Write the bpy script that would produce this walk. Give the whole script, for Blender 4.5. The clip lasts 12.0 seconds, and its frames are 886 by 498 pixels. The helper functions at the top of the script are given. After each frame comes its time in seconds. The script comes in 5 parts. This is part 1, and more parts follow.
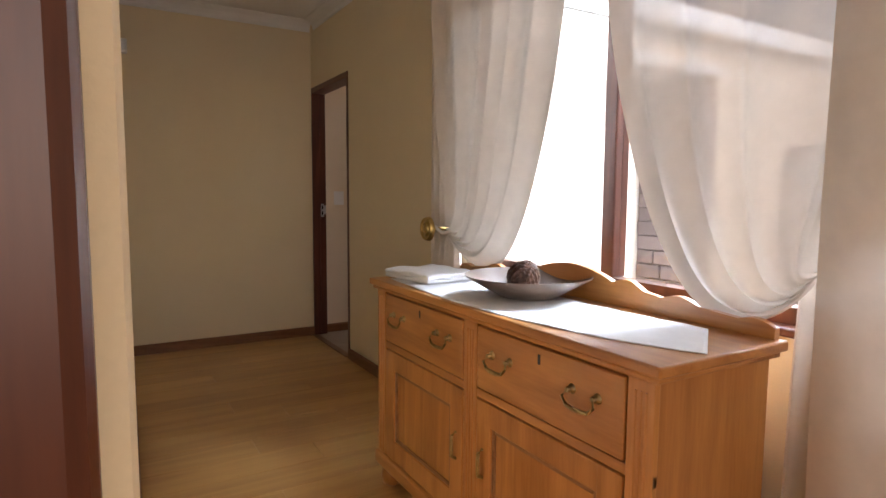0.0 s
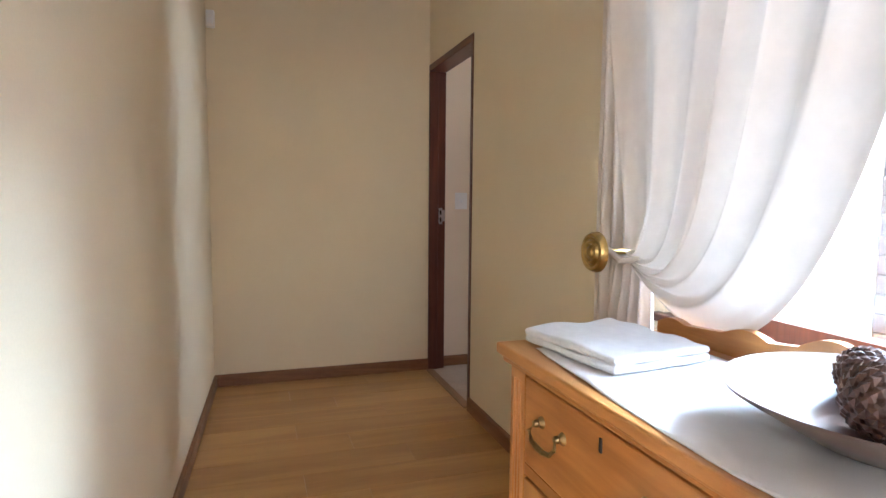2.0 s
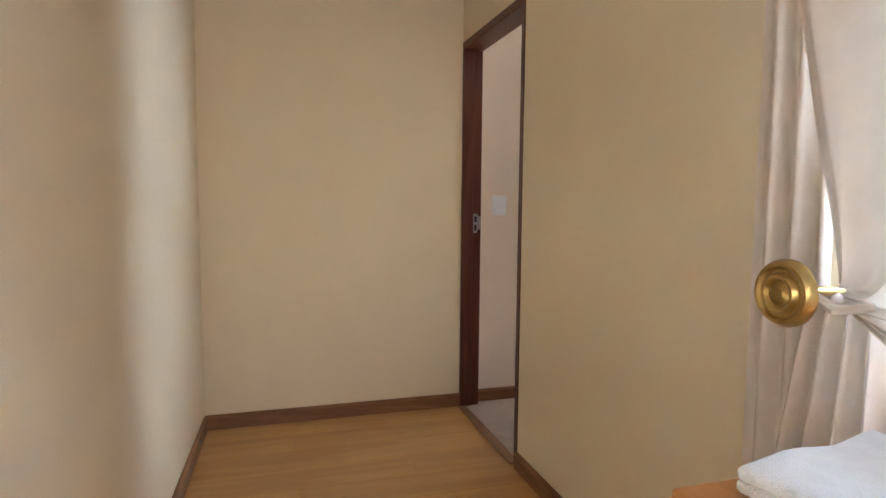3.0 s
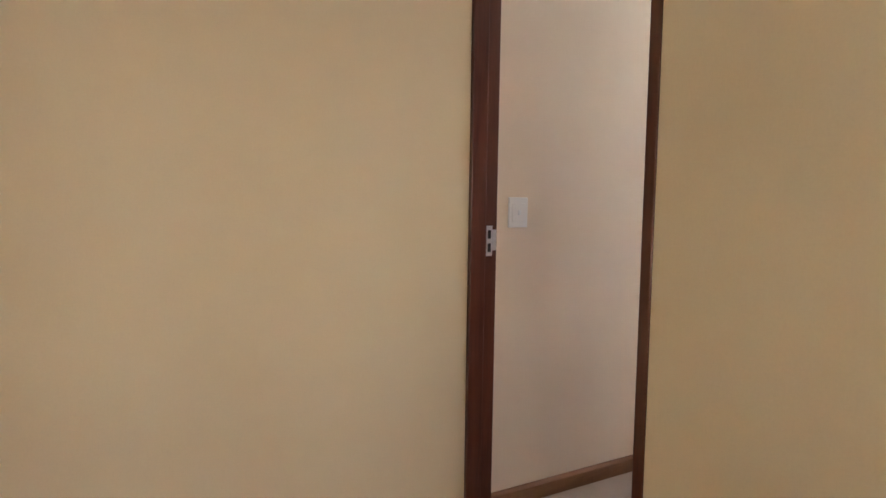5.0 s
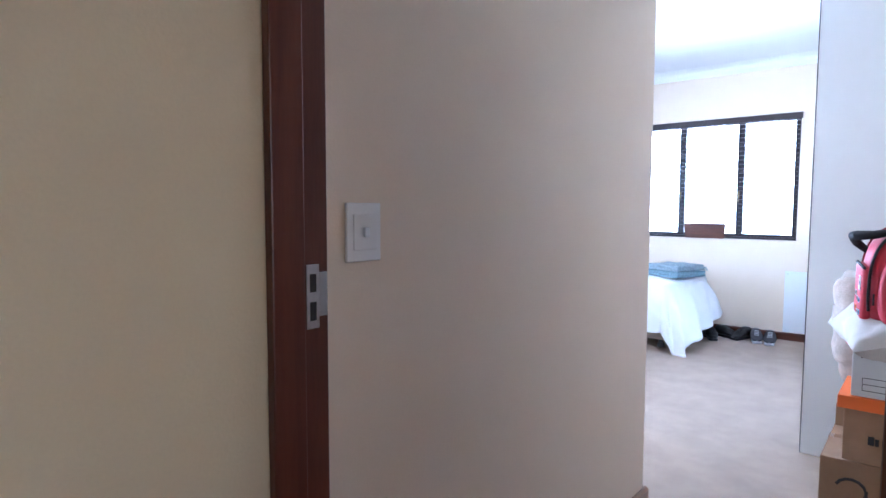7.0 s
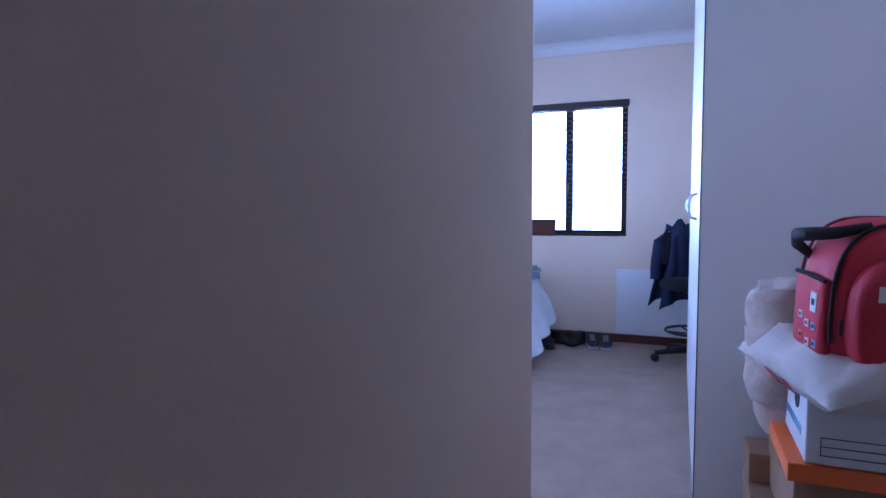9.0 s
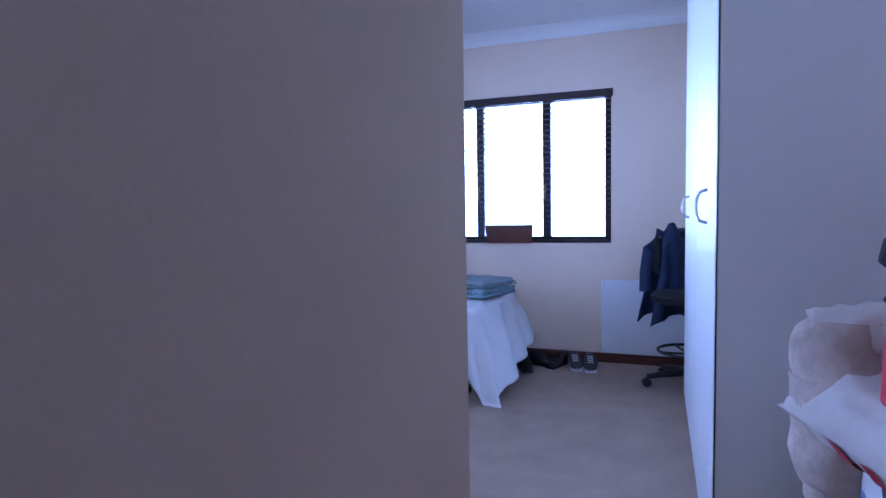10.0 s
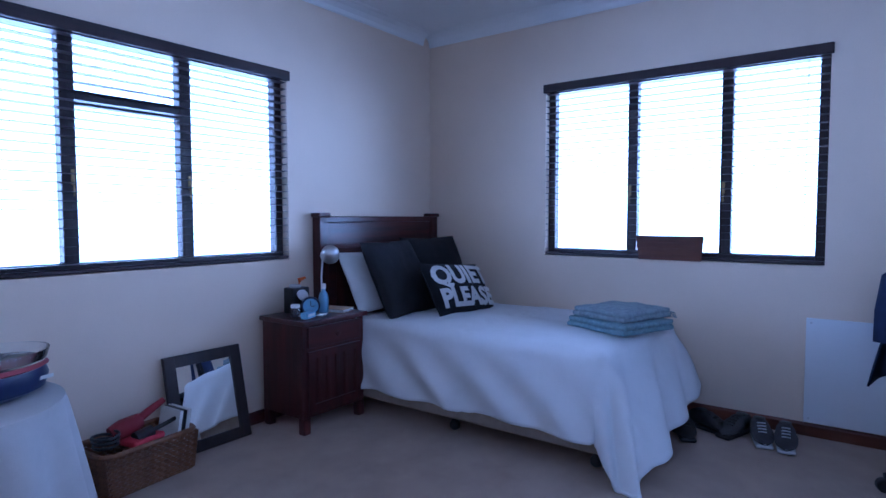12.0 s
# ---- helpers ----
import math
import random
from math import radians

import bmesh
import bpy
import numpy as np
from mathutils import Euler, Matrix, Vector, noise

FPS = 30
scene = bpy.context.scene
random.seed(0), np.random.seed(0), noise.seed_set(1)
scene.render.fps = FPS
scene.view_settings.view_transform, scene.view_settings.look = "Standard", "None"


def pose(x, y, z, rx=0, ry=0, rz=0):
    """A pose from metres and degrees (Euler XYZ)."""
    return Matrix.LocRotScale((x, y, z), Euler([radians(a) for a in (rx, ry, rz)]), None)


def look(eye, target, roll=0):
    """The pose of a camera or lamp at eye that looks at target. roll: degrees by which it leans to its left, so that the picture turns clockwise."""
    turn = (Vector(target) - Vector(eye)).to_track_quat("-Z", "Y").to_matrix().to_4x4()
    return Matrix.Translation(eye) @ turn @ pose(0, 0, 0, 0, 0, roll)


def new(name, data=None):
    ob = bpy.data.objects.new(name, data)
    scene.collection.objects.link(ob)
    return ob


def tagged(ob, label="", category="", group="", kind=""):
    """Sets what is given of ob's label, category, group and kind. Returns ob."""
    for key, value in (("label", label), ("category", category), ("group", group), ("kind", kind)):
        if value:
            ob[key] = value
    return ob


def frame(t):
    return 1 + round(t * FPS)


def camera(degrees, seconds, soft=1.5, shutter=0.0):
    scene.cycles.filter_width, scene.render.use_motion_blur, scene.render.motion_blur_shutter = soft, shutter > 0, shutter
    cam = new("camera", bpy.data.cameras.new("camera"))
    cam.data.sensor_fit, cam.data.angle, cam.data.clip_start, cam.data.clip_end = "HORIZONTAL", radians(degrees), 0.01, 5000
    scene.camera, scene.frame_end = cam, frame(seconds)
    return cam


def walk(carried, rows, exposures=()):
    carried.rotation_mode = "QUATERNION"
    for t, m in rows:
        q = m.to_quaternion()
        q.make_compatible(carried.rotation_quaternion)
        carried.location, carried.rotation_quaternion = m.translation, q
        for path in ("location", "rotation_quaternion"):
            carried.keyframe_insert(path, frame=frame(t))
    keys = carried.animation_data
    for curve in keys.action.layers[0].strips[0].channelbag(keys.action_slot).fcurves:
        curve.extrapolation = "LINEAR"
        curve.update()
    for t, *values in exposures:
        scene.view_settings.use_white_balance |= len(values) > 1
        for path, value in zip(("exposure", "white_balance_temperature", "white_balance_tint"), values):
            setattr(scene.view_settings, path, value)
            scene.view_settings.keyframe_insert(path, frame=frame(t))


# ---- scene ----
cam = camera(74.6, 12.0)
PATH = [
    (0, (-1.546, -4.787, 1.201), (-0.535, -3.072, 1.017), 0.4),
    (0.5, (-1.433, -4.608, 1.172), (-0.49, -2.853, 0.992), 0.5),
    (1, (-1.302, -4.382, 1.169), (-0.479, -2.568, 0.987), 0.3),
    (1.5, (-1.192, -4.124, 1.189), (-0.473, -2.266, 1.011), 0.2),
    (2, (-1.13, -3.814, 1.191), (-0.517, -1.919, 1.016), 0.5),
    (2.5, (-1.094, -3.501, 1.203), (-0.508, -1.596, 1.032), 0.6),
    (3, (-1.05, -3.154, 1.192), (-0.48, -1.244, 1.028), 0.5),
    (4.8, (-1.126, -1.922, 1.202), (-0.221, -0.145, 1.047), 0.7),
    (5, (-1.089, -1.781, 1.198), (-0.124, -0.036, 1.044), 0.8),
    (5.5, (-1.017, -1.440, 1.201), (0.152, 0.176, 1.061), 0.5),
    (6, (-0.808, -1.123, 1.211), (0.488, 0.393, 1.062), 0.2),
    (6.5, (-0.645, -0.938, 1.203), (0.732, 0.505, 1.072), 0.3),
    (7, (-0.529, -0.817, 1.219), (0.996, 0.469, 1.077), 0.2),
    (7.5, (-0.353, -0.651, 1.202), (1.295, 0.474, 1.063), 0.0),
    (7.7, (-0.251, -0.577, 1.209), (1.439, 0.483, 1.065), 0.2),
    (9.3, (0.563, -0.248, 1.193), (2.426, 0.468, 1.055), -0.6),
    (9.5, (0.694, -0.231, 1.186), (2.562, 0.472, 1.055), -0.7),
    (10, (1.008, -0.203, 1.187), (2.879, 0.493, 1.059), -1.0),
    (10.5, (1.267, -0.169, 1.183), (3.133, 0.541, 1.060), -0.6),
    (11, (1.499, -0.139, 1.185), (3.324, 0.671, 1.067), -0.8),
    (11.5, (1.714, -0.094, 1.196), (3.441, 0.907, 1.081), -0.4),
    (12, (1.943, -0.056, 1.188), (3.550, 1.129, 1.079), -0.1),
]
EXPOSURES = [(0, 0.48, 7000, 21), (0.5, 0.92, 5750, 17), (1, 1.2, 5700, 16), (2.5, 1.63, 5900, 15), (5, 1.76, 6100, 16), (6.5, 1.33, 5150, 18), (7.0, 1.15, 5000, 17),
             (7.7, 0.35, 4600, 22), (9.3, -0.66, 4450, 35), (10.5, -0.80, 4380, 33), (12, -1.15, 4230, 28)]
walk(cam, [(t, look(eye, target, roll)) for t, eye, target, roll in PATH], EXPOSURES)

# ---- world and light ----
SUN_DIR = Vector((0.08, -0.85, 0.52)).normalized()
world = bpy.data.worlds.new("sky")
world.use_nodes = True
scene.world = world
wn = world.node_tree
sky = wn.nodes.new("ShaderNodeTexSky")
sky.sky_type = 'NISHITA'
sky.sun_disc = False
sky.sun_elevation = math.asin(SUN_DIR.z)
sky.sun_rotation = math.atan2(SUN_DIR.x, SUN_DIR.y)
wn.links.new(sky.outputs[0], wn.nodes["Background"].inputs[0])
wn.nodes["Background"].inputs[1].default_value = 0.15
sun_data = bpy.data.lights.new("sun", 'SUN')
sun_data.energy, sun_data.angle, sun_data.color = 5.0, radians(0.5), (1.0, 0.96, 0.9)
sun_ob = new("sun", sun_data)
sun_ob.matrix_world = look(SUN_DIR * 20, (0, 0, 0))


def area_light(name, m, w, h, watts, color=(0.70, 0.86, 1.0)):
    """An area lamp; in the bedroom window openings it stands in for sky light."""
    d = bpy.data.lights.new(name, 'AREA')
    d.shape, d.size, d.size_y, d.energy, d.color = 'RECTANGLE', w, h, watts, color
    ob = new(name, d)
    ob.matrix_world = m
    return ob


XE, YN, ZC = 5.62, 2.78, 2.60       # bedroom east wall, north wall, ceiling
area_light("sky_light_east", look((XE + 0.16, 0.955, 1.50), (0, 0.955, 1.50)), 1.62, 1.14, 110)
area_light("sky_light_north", look((3.31, YN + 0.16, 1.49), (3.31, 0, 1.49)), 1.82, 1.10, 110)
# added fill lamp behind the camera's start, in an opening made for it
area_light("fill_light_rear", look((-1.5, -6.70, 1.5), (-1.5, 0, 1.3)), 2.0, 1.3, 8, (1.0, 0.97, 0.93))
# added lamp hung above the yard out of view, brightening the passage's left wall
area_light("fill_light_passage", look((4.4, -3.5, 4.95), (-1.45, -3.2, 1.0)), 5.0, 1.2, 1600, (0.62, 0.81, 1.0))

# ---- materials ----


def material(name, color, rough=0.6, metal=0.0, vary=0.12, scale=8.0, bump=0.0, bump_scale=60.0, per_object=0.0,
             stretch=(1, 1, 1), island=0.0, spec=0.5, fine=0.0):
    m = bpy.data.materials.new(name)
    m.use_nodes = True
    t = m.node_tree
    b = t.nodes["Principled BSDF"]
    b.inputs["Roughness"].default_value = rough
    b.inputs["Metallic"].default_value = metal
    b.inputs["Specular IOR Level"].default_value = spec
    co = t.nodes.new("ShaderNodeTexCoord")
    mp = t.nodes.new("ShaderNodeMapping")
    mp.inputs["Scale"].default_value = stretch
    t.links.new(co.outputs["Object"], mp.inputs["Vector"])
    n1 = t.nodes.new("ShaderNodeTexNoise")
    n1.inputs["Scale"].default_value = scale
    n1.inputs["Detail"].default_value = 6
    n1.inputs["Roughness"].default_value = 0.6
    t.links.new(mp.outputs[0], n1.inputs["Vector"])
    ramp = t.nodes.new("ShaderNodeMapRange")
    ramp.inputs["From Min"].default_value, ramp.inputs["From Max"].default_value = 0.3, 0.7
    ramp.inputs["To Min"].default_value, ramp.inputs["To Max"].default_value = 1 - vary, 1 + vary
    t.links.new(n1.outputs["Fac"], ramp.inputs["Value"])
    last = ramp.outputs[0]
    if fine:
        n3 = t.nodes.new("ShaderNodeTexNoise")
        n3.inputs["Scale"].default_value = bump_scale
        n3.inputs["Detail"].default_value = 3
        t.links.new(mp.outputs[0], n3.inputs["Vector"])
        r3 = t.nodes.new("ShaderNodeMapRange")
        r3.inputs["From Min"].default_value, r3.inputs["From Max"].default_value = 0.3, 0.7
        r3.inputs["To Min"].default_value, r3.inputs["To Max"].default_value = 1 - fine, 1 + fine
        t.links.new(n3.outputs["Fac"], r3.inputs["Value"])
        mu = t.nodes.new("ShaderNodeMath")
        mu.operation = 'MULTIPLY'
        t.links.new(last, mu.inputs[0])
        t.links.new(r3.outputs[0], mu.inputs[1])
        last = mu.outputs[0]
    if per_object or island:
        src = t.nodes.new("ShaderNodeObjectInfo").outputs["Random"] if per_object else t.nodes.new("ShaderNodeNewGeometry").outputs["Random Per Island"]
        r2 = t.nodes.new("ShaderNodeMapRange")
        k = per_object or island
        r2.inputs["To Min"].default_value, r2.inputs["To Max"].default_value = 1 - k, 1 + k
        t.links.new(src, r2.inputs["Value"])
        mu = t.nodes.new("ShaderNodeMath")
        mu.operation = 'MULTIPLY'
        t.links.new(last, mu.inputs[0])
        t.links.new(r2.outputs[0], mu.inputs[1])
        last = mu.outputs[0]
    mix = t.nodes.new("ShaderNodeVectorMath")
    mix.operation = 'SCALE'
    mix.inputs[0].default_value = color
    t.links.new(last, mix.inputs["Scale"])
    t.links.new(mix.outputs[0], b.inputs["Base Color"])
    if bump:
        n2 = t.nodes.new("ShaderNodeTexNoise")
        n2.inputs["Scale"].default_value = bump_scale
        n2.inputs["Detail"].default_value = 4
        t.links.new(mp.outputs[0], n2.inputs["Vector"])
        bp = t.nodes.new("ShaderNodeBump")
        bp.inputs["Strength"].default_value = bump
        bp.inputs["Distance"].default_value = 0.004
        t.links.new(n2.outputs["Fac"], bp.inputs["Height"])
        t.links.new(bp.outputs[0], b.inputs["Normal"])
    return m


def wood(name, dark, light, axis="z", rings=9.0, rough=0.4, vary=0.0, bump=0.08):
    """Grain that runs along one axis, with darker figure and fine pores."""
    m = bpy.data.materials.new(name)
    m.use_nodes = True
    t = m.node_tree
    b = t.nodes["Principled BSDF"]
    b.inputs["Roughness"].default_value = rough
    co = t.nodes.new("ShaderNodeTexCoord")
    mp = t.nodes.new("ShaderNodeMapping")
    mp.inputs["Scale"].default_value = {"x": (0.09, 1, 1), "y": (1, 0.09, 1), "z": (1, 1, 0.09)}[axis]
    t.links.new(co.outputs["Object"], mp.inputs["Vector"])
    if vary:
        inf = t.nodes.new("ShaderNodeObjectInfo")
        ad = t.nodes.new("ShaderNodeVectorMath")
        ad.operation = 'MULTIPLY_ADD'
        ad.inputs[0].default_value = (7, 5, 3)
        t.links.new(inf.outputs["Random"], ad.inputs[1])
        t.links.new(mp.outputs[0], ad.inputs[2])
        vec = ad.outputs[0]
    else:
        vec = mp.outputs[0]
    big = t.nodes.new("ShaderNodeTexNoise")
    big.inputs["Scale"].default_value = rings
    big.inputs["Detail"].default_value = 3
    big.inputs["Distortion"].default_value = 0.8
    t.links.new(vec, big.inputs["Vector"])
    fine = t.nodes.new("ShaderNodeTexNoise")
    fine.inputs["Scale"].default_value = rings * 16
    fine.inputs["Detail"].default_value = 3
    t.links.new(vec, fine.inputs["Vector"])
    band = t.nodes.new("ShaderNodeMath")
    band.operation = 'MULTIPLY'
    band.inputs[1].default_value = 5.0
    t.links.new(big.outputs["Fac"], band.inputs[0])
    fr = t.nodes.new("ShaderNodeMath")
    fr.operation = 'PINGPONG'
    fr.inputs[1].default_value = 1.0
    t.links.new(band.outputs[0], fr.inputs[0])
    mx = t.nodes.new("ShaderNodeMath")
    mx.operation = 'MULTIPLY_ADD'
    mx.inputs[1].default_value = 0.55
    t.links.new(fr.outputs[0], mx.inputs[0])
    fm = t.nodes.new("ShaderNodeMath")
    fm.operation = 'MULTIPLY'
    fm.inputs[1].default_value = 0.5
    t.links.new(fine.outputs["Fac"], fm.inputs[0])
    t.links.new(fm.outputs[0], mx.inputs[2])
    ramp = t.nodes.new("ShaderNodeValToRGB")
    ramp.color_ramp.elements[0].position, ramp.color_ramp.elements[1].position = 0.1, 0.85
    ramp.color_ramp.elements[0].color, ramp.color_ramp.elements[1].color = (*dark, 1), (*light, 1)
    t.links.new(mx.outputs[0], ramp.inputs[0])
    out = ramp.outputs[0]
    if vary:
        r2 = t.nodes.new("ShaderNodeMapRange")
        r2.inputs["To Min"].default_value, r2.inputs["To Max"].default_value = 1 - vary, 1 + vary
        t.links.new(inf.outputs["Random"], r2.inputs["Value"])
        sc = t.nodes.new("ShaderNodeVectorMath")
        sc.operation = 'SCALE'
        t.links.new(out, sc.inputs[0])
        t.links.new(r2.outputs[0], sc.inputs["Scale"])
        out = sc.outputs[0]
    t.links.new(out, b.inputs["Base Color"])
    bp = t.nodes.new("ShaderNodeBump")
    bp.inputs["Strength"].default_value = bump
    bp.inputs["Distance"].default_value = 0.002
    t.links.new(fine.outputs["Fac"], bp.inputs["Height"])
    t.links.new(bp.outputs[0], b.inputs["Normal"])
    return m


def sheer(name, color, through_part=0.5, open_part=0.1, weave=900.0):
    m = material(name, color, 0.85, vary=0.05, scale=14, bump=0.15, bump_scale=weave)
    t = m.node_tree
    b = t.nodes["Principled BSDF"]
    tr = t.nodes.new("ShaderNodeBsdfTranslucent")
    tr.inputs[0].default_value = (*color, 1)
    mix = t.nodes.new("ShaderNodeMixShader")
    mix.inputs[0].default_value = through_part
    t.links.new(b.outputs[0], mix.inputs[1])
    t.links.new(tr.outputs[0], mix.inputs[2])
    # open weave: a share of the light passes straight through
    hole = t.nodes.new("ShaderNodeBsdfTransparent")
    weave_mix = t.nodes.new("ShaderNodeMixShader")
    weave_mix.inputs[0].default_value = open_part
    t.links.new(mix.outputs[0], weave_mix.inputs[1])
    t.links.new(hole.outputs[0], weave_mix.inputs[2])
    t.links.new(weave_mix.outputs[0], t.nodes["Material Output"].inputs[0])
    return m


def glass_mat(name, color=(1, 1, 1), rough=0.0):
    m = bpy.data.materials.new(name)
    m.use_nodes = True
    b = m.node_tree.nodes["Principled BSDF"]
    b.inputs["Base Color"].default_value = (*color, 1)
    b.inputs["Transmission Weight"].default_value = 1.0
    b.inputs["Roughness"].default_value = rough
    b.inputs["IOR"].default_value = 1.45
    return m


CREAM = material("cream_wall_paint", (0.76, 0.64, 0.44), 0.55, vary=0.03, scale=1.6, bump=0.12, bump_scale=160, spec=0.3, fine=0.015)
BED_WALL = material("pale_wall_paint", (0.77, 0.635, 0.50), 0.6, vary=0.03, scale=1.6, bump=0.12, bump_scale=160, spec=0.3, fine=0.015)
WHITE = material("white_ceiling_paint", (0.80, 0.79, 0.77), 0.8, vary=0.02, scale=2, bump=0.08, bump_scale=120)
MERANTI = wood("red_brown_hardwood", (0.055, 0.014, 0.007), (0.13, 0.036, 0.016), "z", 10, 0.35)
MERANTI_Y = wood("red_brown_hardwood_level", (0.055, 0.014, 0.007), (0.13, 0.036, 0.016), "y", 10, 0.35)
SKIRT_Y = wood("brown_skirting_y", (0.15, 0.06, 0.022), (0.29, 0.13, 0.05), "y", 12, 0.4)
SKIRT_X = wood("brown_skirting_x", (0.15, 0.06, 0.022), (0.29, 0.13, 0.05), "x", 12, 0.4)
LAMINATE = wood("laminate_plank", (0.40, 0.195, 0.058), (0.54, 0.29, 0.095), "x", 7, 0.32, 0.05, 0.02)
PINE_Y = wood("honey_pine_y", (0.30, 0.105, 0.022), (0.50, 0.215, 0.058), "y", 8, 0.33, 0.04)
PINE_Z = wood("honey_pine_z", (0.30, 0.105, 0.022), (0.50, 0.215, 0.058), "z", 8, 0.33, 0.04)
MAHOG = wood("dark_mahogany", (0.022, 0.005, 0.006), (0.075, 0.016, 0.015), "z", 12, 0.28)
MAHOG_X = wood("dark_mahogany_x", (0.022, 0.005, 0.006), (0.075, 0.016, 0.015), "x", 12, 0.28)
FRAME_WOOD = wood("dark_window_wood", (0.010, 0.006, 0.008), (0.03, 0.016, 0.015), "z", 12, 0.4)
CARPET = material("beige_carpet", (0.46, 0.355, 0.28), 0.95, vary=0.10, scale=5, bump=0.9, bump_scale=420, spec=0.1, fine=0.12)
CURTAIN = sheer("cream_curtain_cloth", (0.68, 0.60, 0.525), 0.032, 0.02)
SHEER = sheer("thin_cream_curtain_cloth", (0.66, 0.58, 0.51), 0.04, 0.06)
LINEN = material("white_linen", (0.80, 0.79, 0.78), 0.85, vary=0.04, scale=9, bump=0.3, bump_scale=500)
TOWEL = material("white_terry", (0.82, 0.80, 0.78), 0.95, vary=0.05, scale=30, bump=1.0, bump_scale=380)
BRASS = material("aged_brass", (0.50, 0.34, 0.12), 0.32, 1.0, vary=0.25, scale=25, bump=0.05)
BRASS_DARK = material("tarnished_brass", (0.34, 0.25, 0.12), 0.38, 1.0, vary=0.3, scale=40)
STEEL = material("brushed_steel", (0.62, 0.62, 0.64), 0.3, 1.0, vary=0.06, scale=60)
BLACK = material("black_plastic", (0.012, 0.012, 0.014), 0.4, vary=0.15)
GLAZE = material("grey_brown_glaze", (0.13, 0.085, 0.062), 0.28, vary=0.30, scale=5, bump=0.03)
CONE = material("brown_carved_scale", (0.075, 0.035, 0.022), 0.35, vary=0.35, scale=40, bump=0.3, bump_scale=120, island=0.4)
PLASTIC = material("white_plastic", (0.80, 0.78, 0.77), 0.35, vary=0.02)
MELAMINE = material("white_melamine", (0.78, 0.79, 0.81), 0.38, vary=0.02, scale=2)
DUVET = material("white_cotton_duvet", (0.80, 0.80, 0.82), 0.8, vary=0.03, scale=7, bump=0.25, bump_scale=40)
BASECLOTH = material("beige_divan_cloth", (0.40, 0.33, 0.27), 0.9, vary=0.08, scale=20, bump=0.3, bump_scale=300)
NAVY_BLACK = material("black_pillow_cloth", (0.008, 0.008, 0.011), 0.9, vary=0.2, scale=12, bump=0.4, bump_scale=300)
LETTER = material("grey_white_print", (0.62, 0.60, 0.58), 0.85, vary=0.08, scale=40)
BLANKET = material("blue_grey_wool", (0.27, 0.32, 0.35), 0.95, vary=0.25, scale=35, bump=0.8, bump_scale=260)
BLANKET2 = material("teal_wool", (0.20, 0.29, 0.33), 0.95, vary=0.25, scale=45, bump=0.8, bump_scale=260)
NAVY = material("navy_jacket_cloth", (0.010, 0.018, 0.06), 0.8, vary=0.2, scale=14, bump=0.4, bump_scale=120)
RED = material("red_nylon", (0.50, 0.022, 0.042), 0.6, vary=0.12, scale=10, bump=0.25, bump_scale=350)
RED_DARK = material("dark_red_trim", (0.22, 0.012, 0.022), 0.6, vary=0.1)
BLACK_WEB = material("black_webbing", (0.014, 0.014, 0.016), 0.8, vary=0.2, scale=60, bump=0.4, bump_scale=500)
CARDBOARD = material("brown_cardboard", (0.33, 0.20, 0.115), 0.85, vary=0.08, scale=12, bump=0.1, bump_scale=200)
BOX_WHITE = material("white_box_card", (0.70, 0.71, 0.73), 0.6, vary=0.04, scale=6)
ORANGE = material("orange_card", (0.80, 0.16, 0.02), 0.55, vary=0.05)
INK = material("dark_print", (0.03, 0.03, 0.035), 0.7, vary=0.05)
PILLOW_BEIGE = material("grey_beige_cotton", (0.55, 0.50, 0.46), 0.85, vary=0.08, scale=9, bump=0.3, bump_scale=200)
PILLOW_PLAIN = material("tan_bundle_cloth", (0.50, 0.41, 0.35), 0.9, vary=0.18, scale=25, bump=0.5, bump_scale=150)
WICKER = material("brown_wicker", (0.17, 0.075, 0.03), 0.55, vary=0.3, scale=40, per_object=0.15)
MIRROR = material("mirror_silver", (0.9, 0.92, 0.92), 0.01, 1.0, vary=0.0)
GLASS = glass_mat("clear_pane")
CLEAR = glass_mat("clear_plastic", (0.95, 0.97, 1.0), 0.05)
BLUE_PLASTIC = material("dark_blue_plastic", (0.012, 0.020, 0.07), 0.3, vary=0.1)
WATER_BLUE = material("pale_blue_plastic", (0.22, 0.42, 0.62), 0.3, vary=0.1)
PAPER = material("white_paper", (0.72, 0.71, 0.68), 0.8, vary=0.04)
SHOE = material("black_shoe_leather", (0.014, 0.013, 0.014), 0.5, vary=0.25, scale=18)
SHOE_GREY = material("grey_shoe_knit", (0.06, 0.055, 0.06), 0.85, vary=0.2, scale=30, bump=0.4, bump_scale=200)
SOLE = material("white_rubber_sole", (0.6, 0.6, 0.6), 0.7, vary=0.08)
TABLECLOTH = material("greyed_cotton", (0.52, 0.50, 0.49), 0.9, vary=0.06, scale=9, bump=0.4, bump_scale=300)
PLASTER = material("white_exterior_plaster", (0.78, 0.77, 0.75), 0.85, vary=0.05, scale=3, bump=0.5, bump_scale=90)
BRICK = material("brown_face_brick", (0.125, 0.10, 0.105), 0.9, vary=0.15, scale=14, bump=0.6, bump_scale=70, per_object=0.22)
MORTAR = material("grey_mortar", (0.13, 0.115, 0.115), 0.95, vary=0.1, scale=20, bump=0.6, bump_scale=90)
WHITE_BRICK = material("whitewashed_brick", (0.66, 0.64, 0.62), 0.9, vary=0.12, scale=10, bump=0.7, bump_scale=60, per_object=0.12)
PAVING = material("outdoor_paving", (0.55, 0.51, 0.47), 0.9, vary=0.15, scale=4, bump=0.4, bump_scale=40)
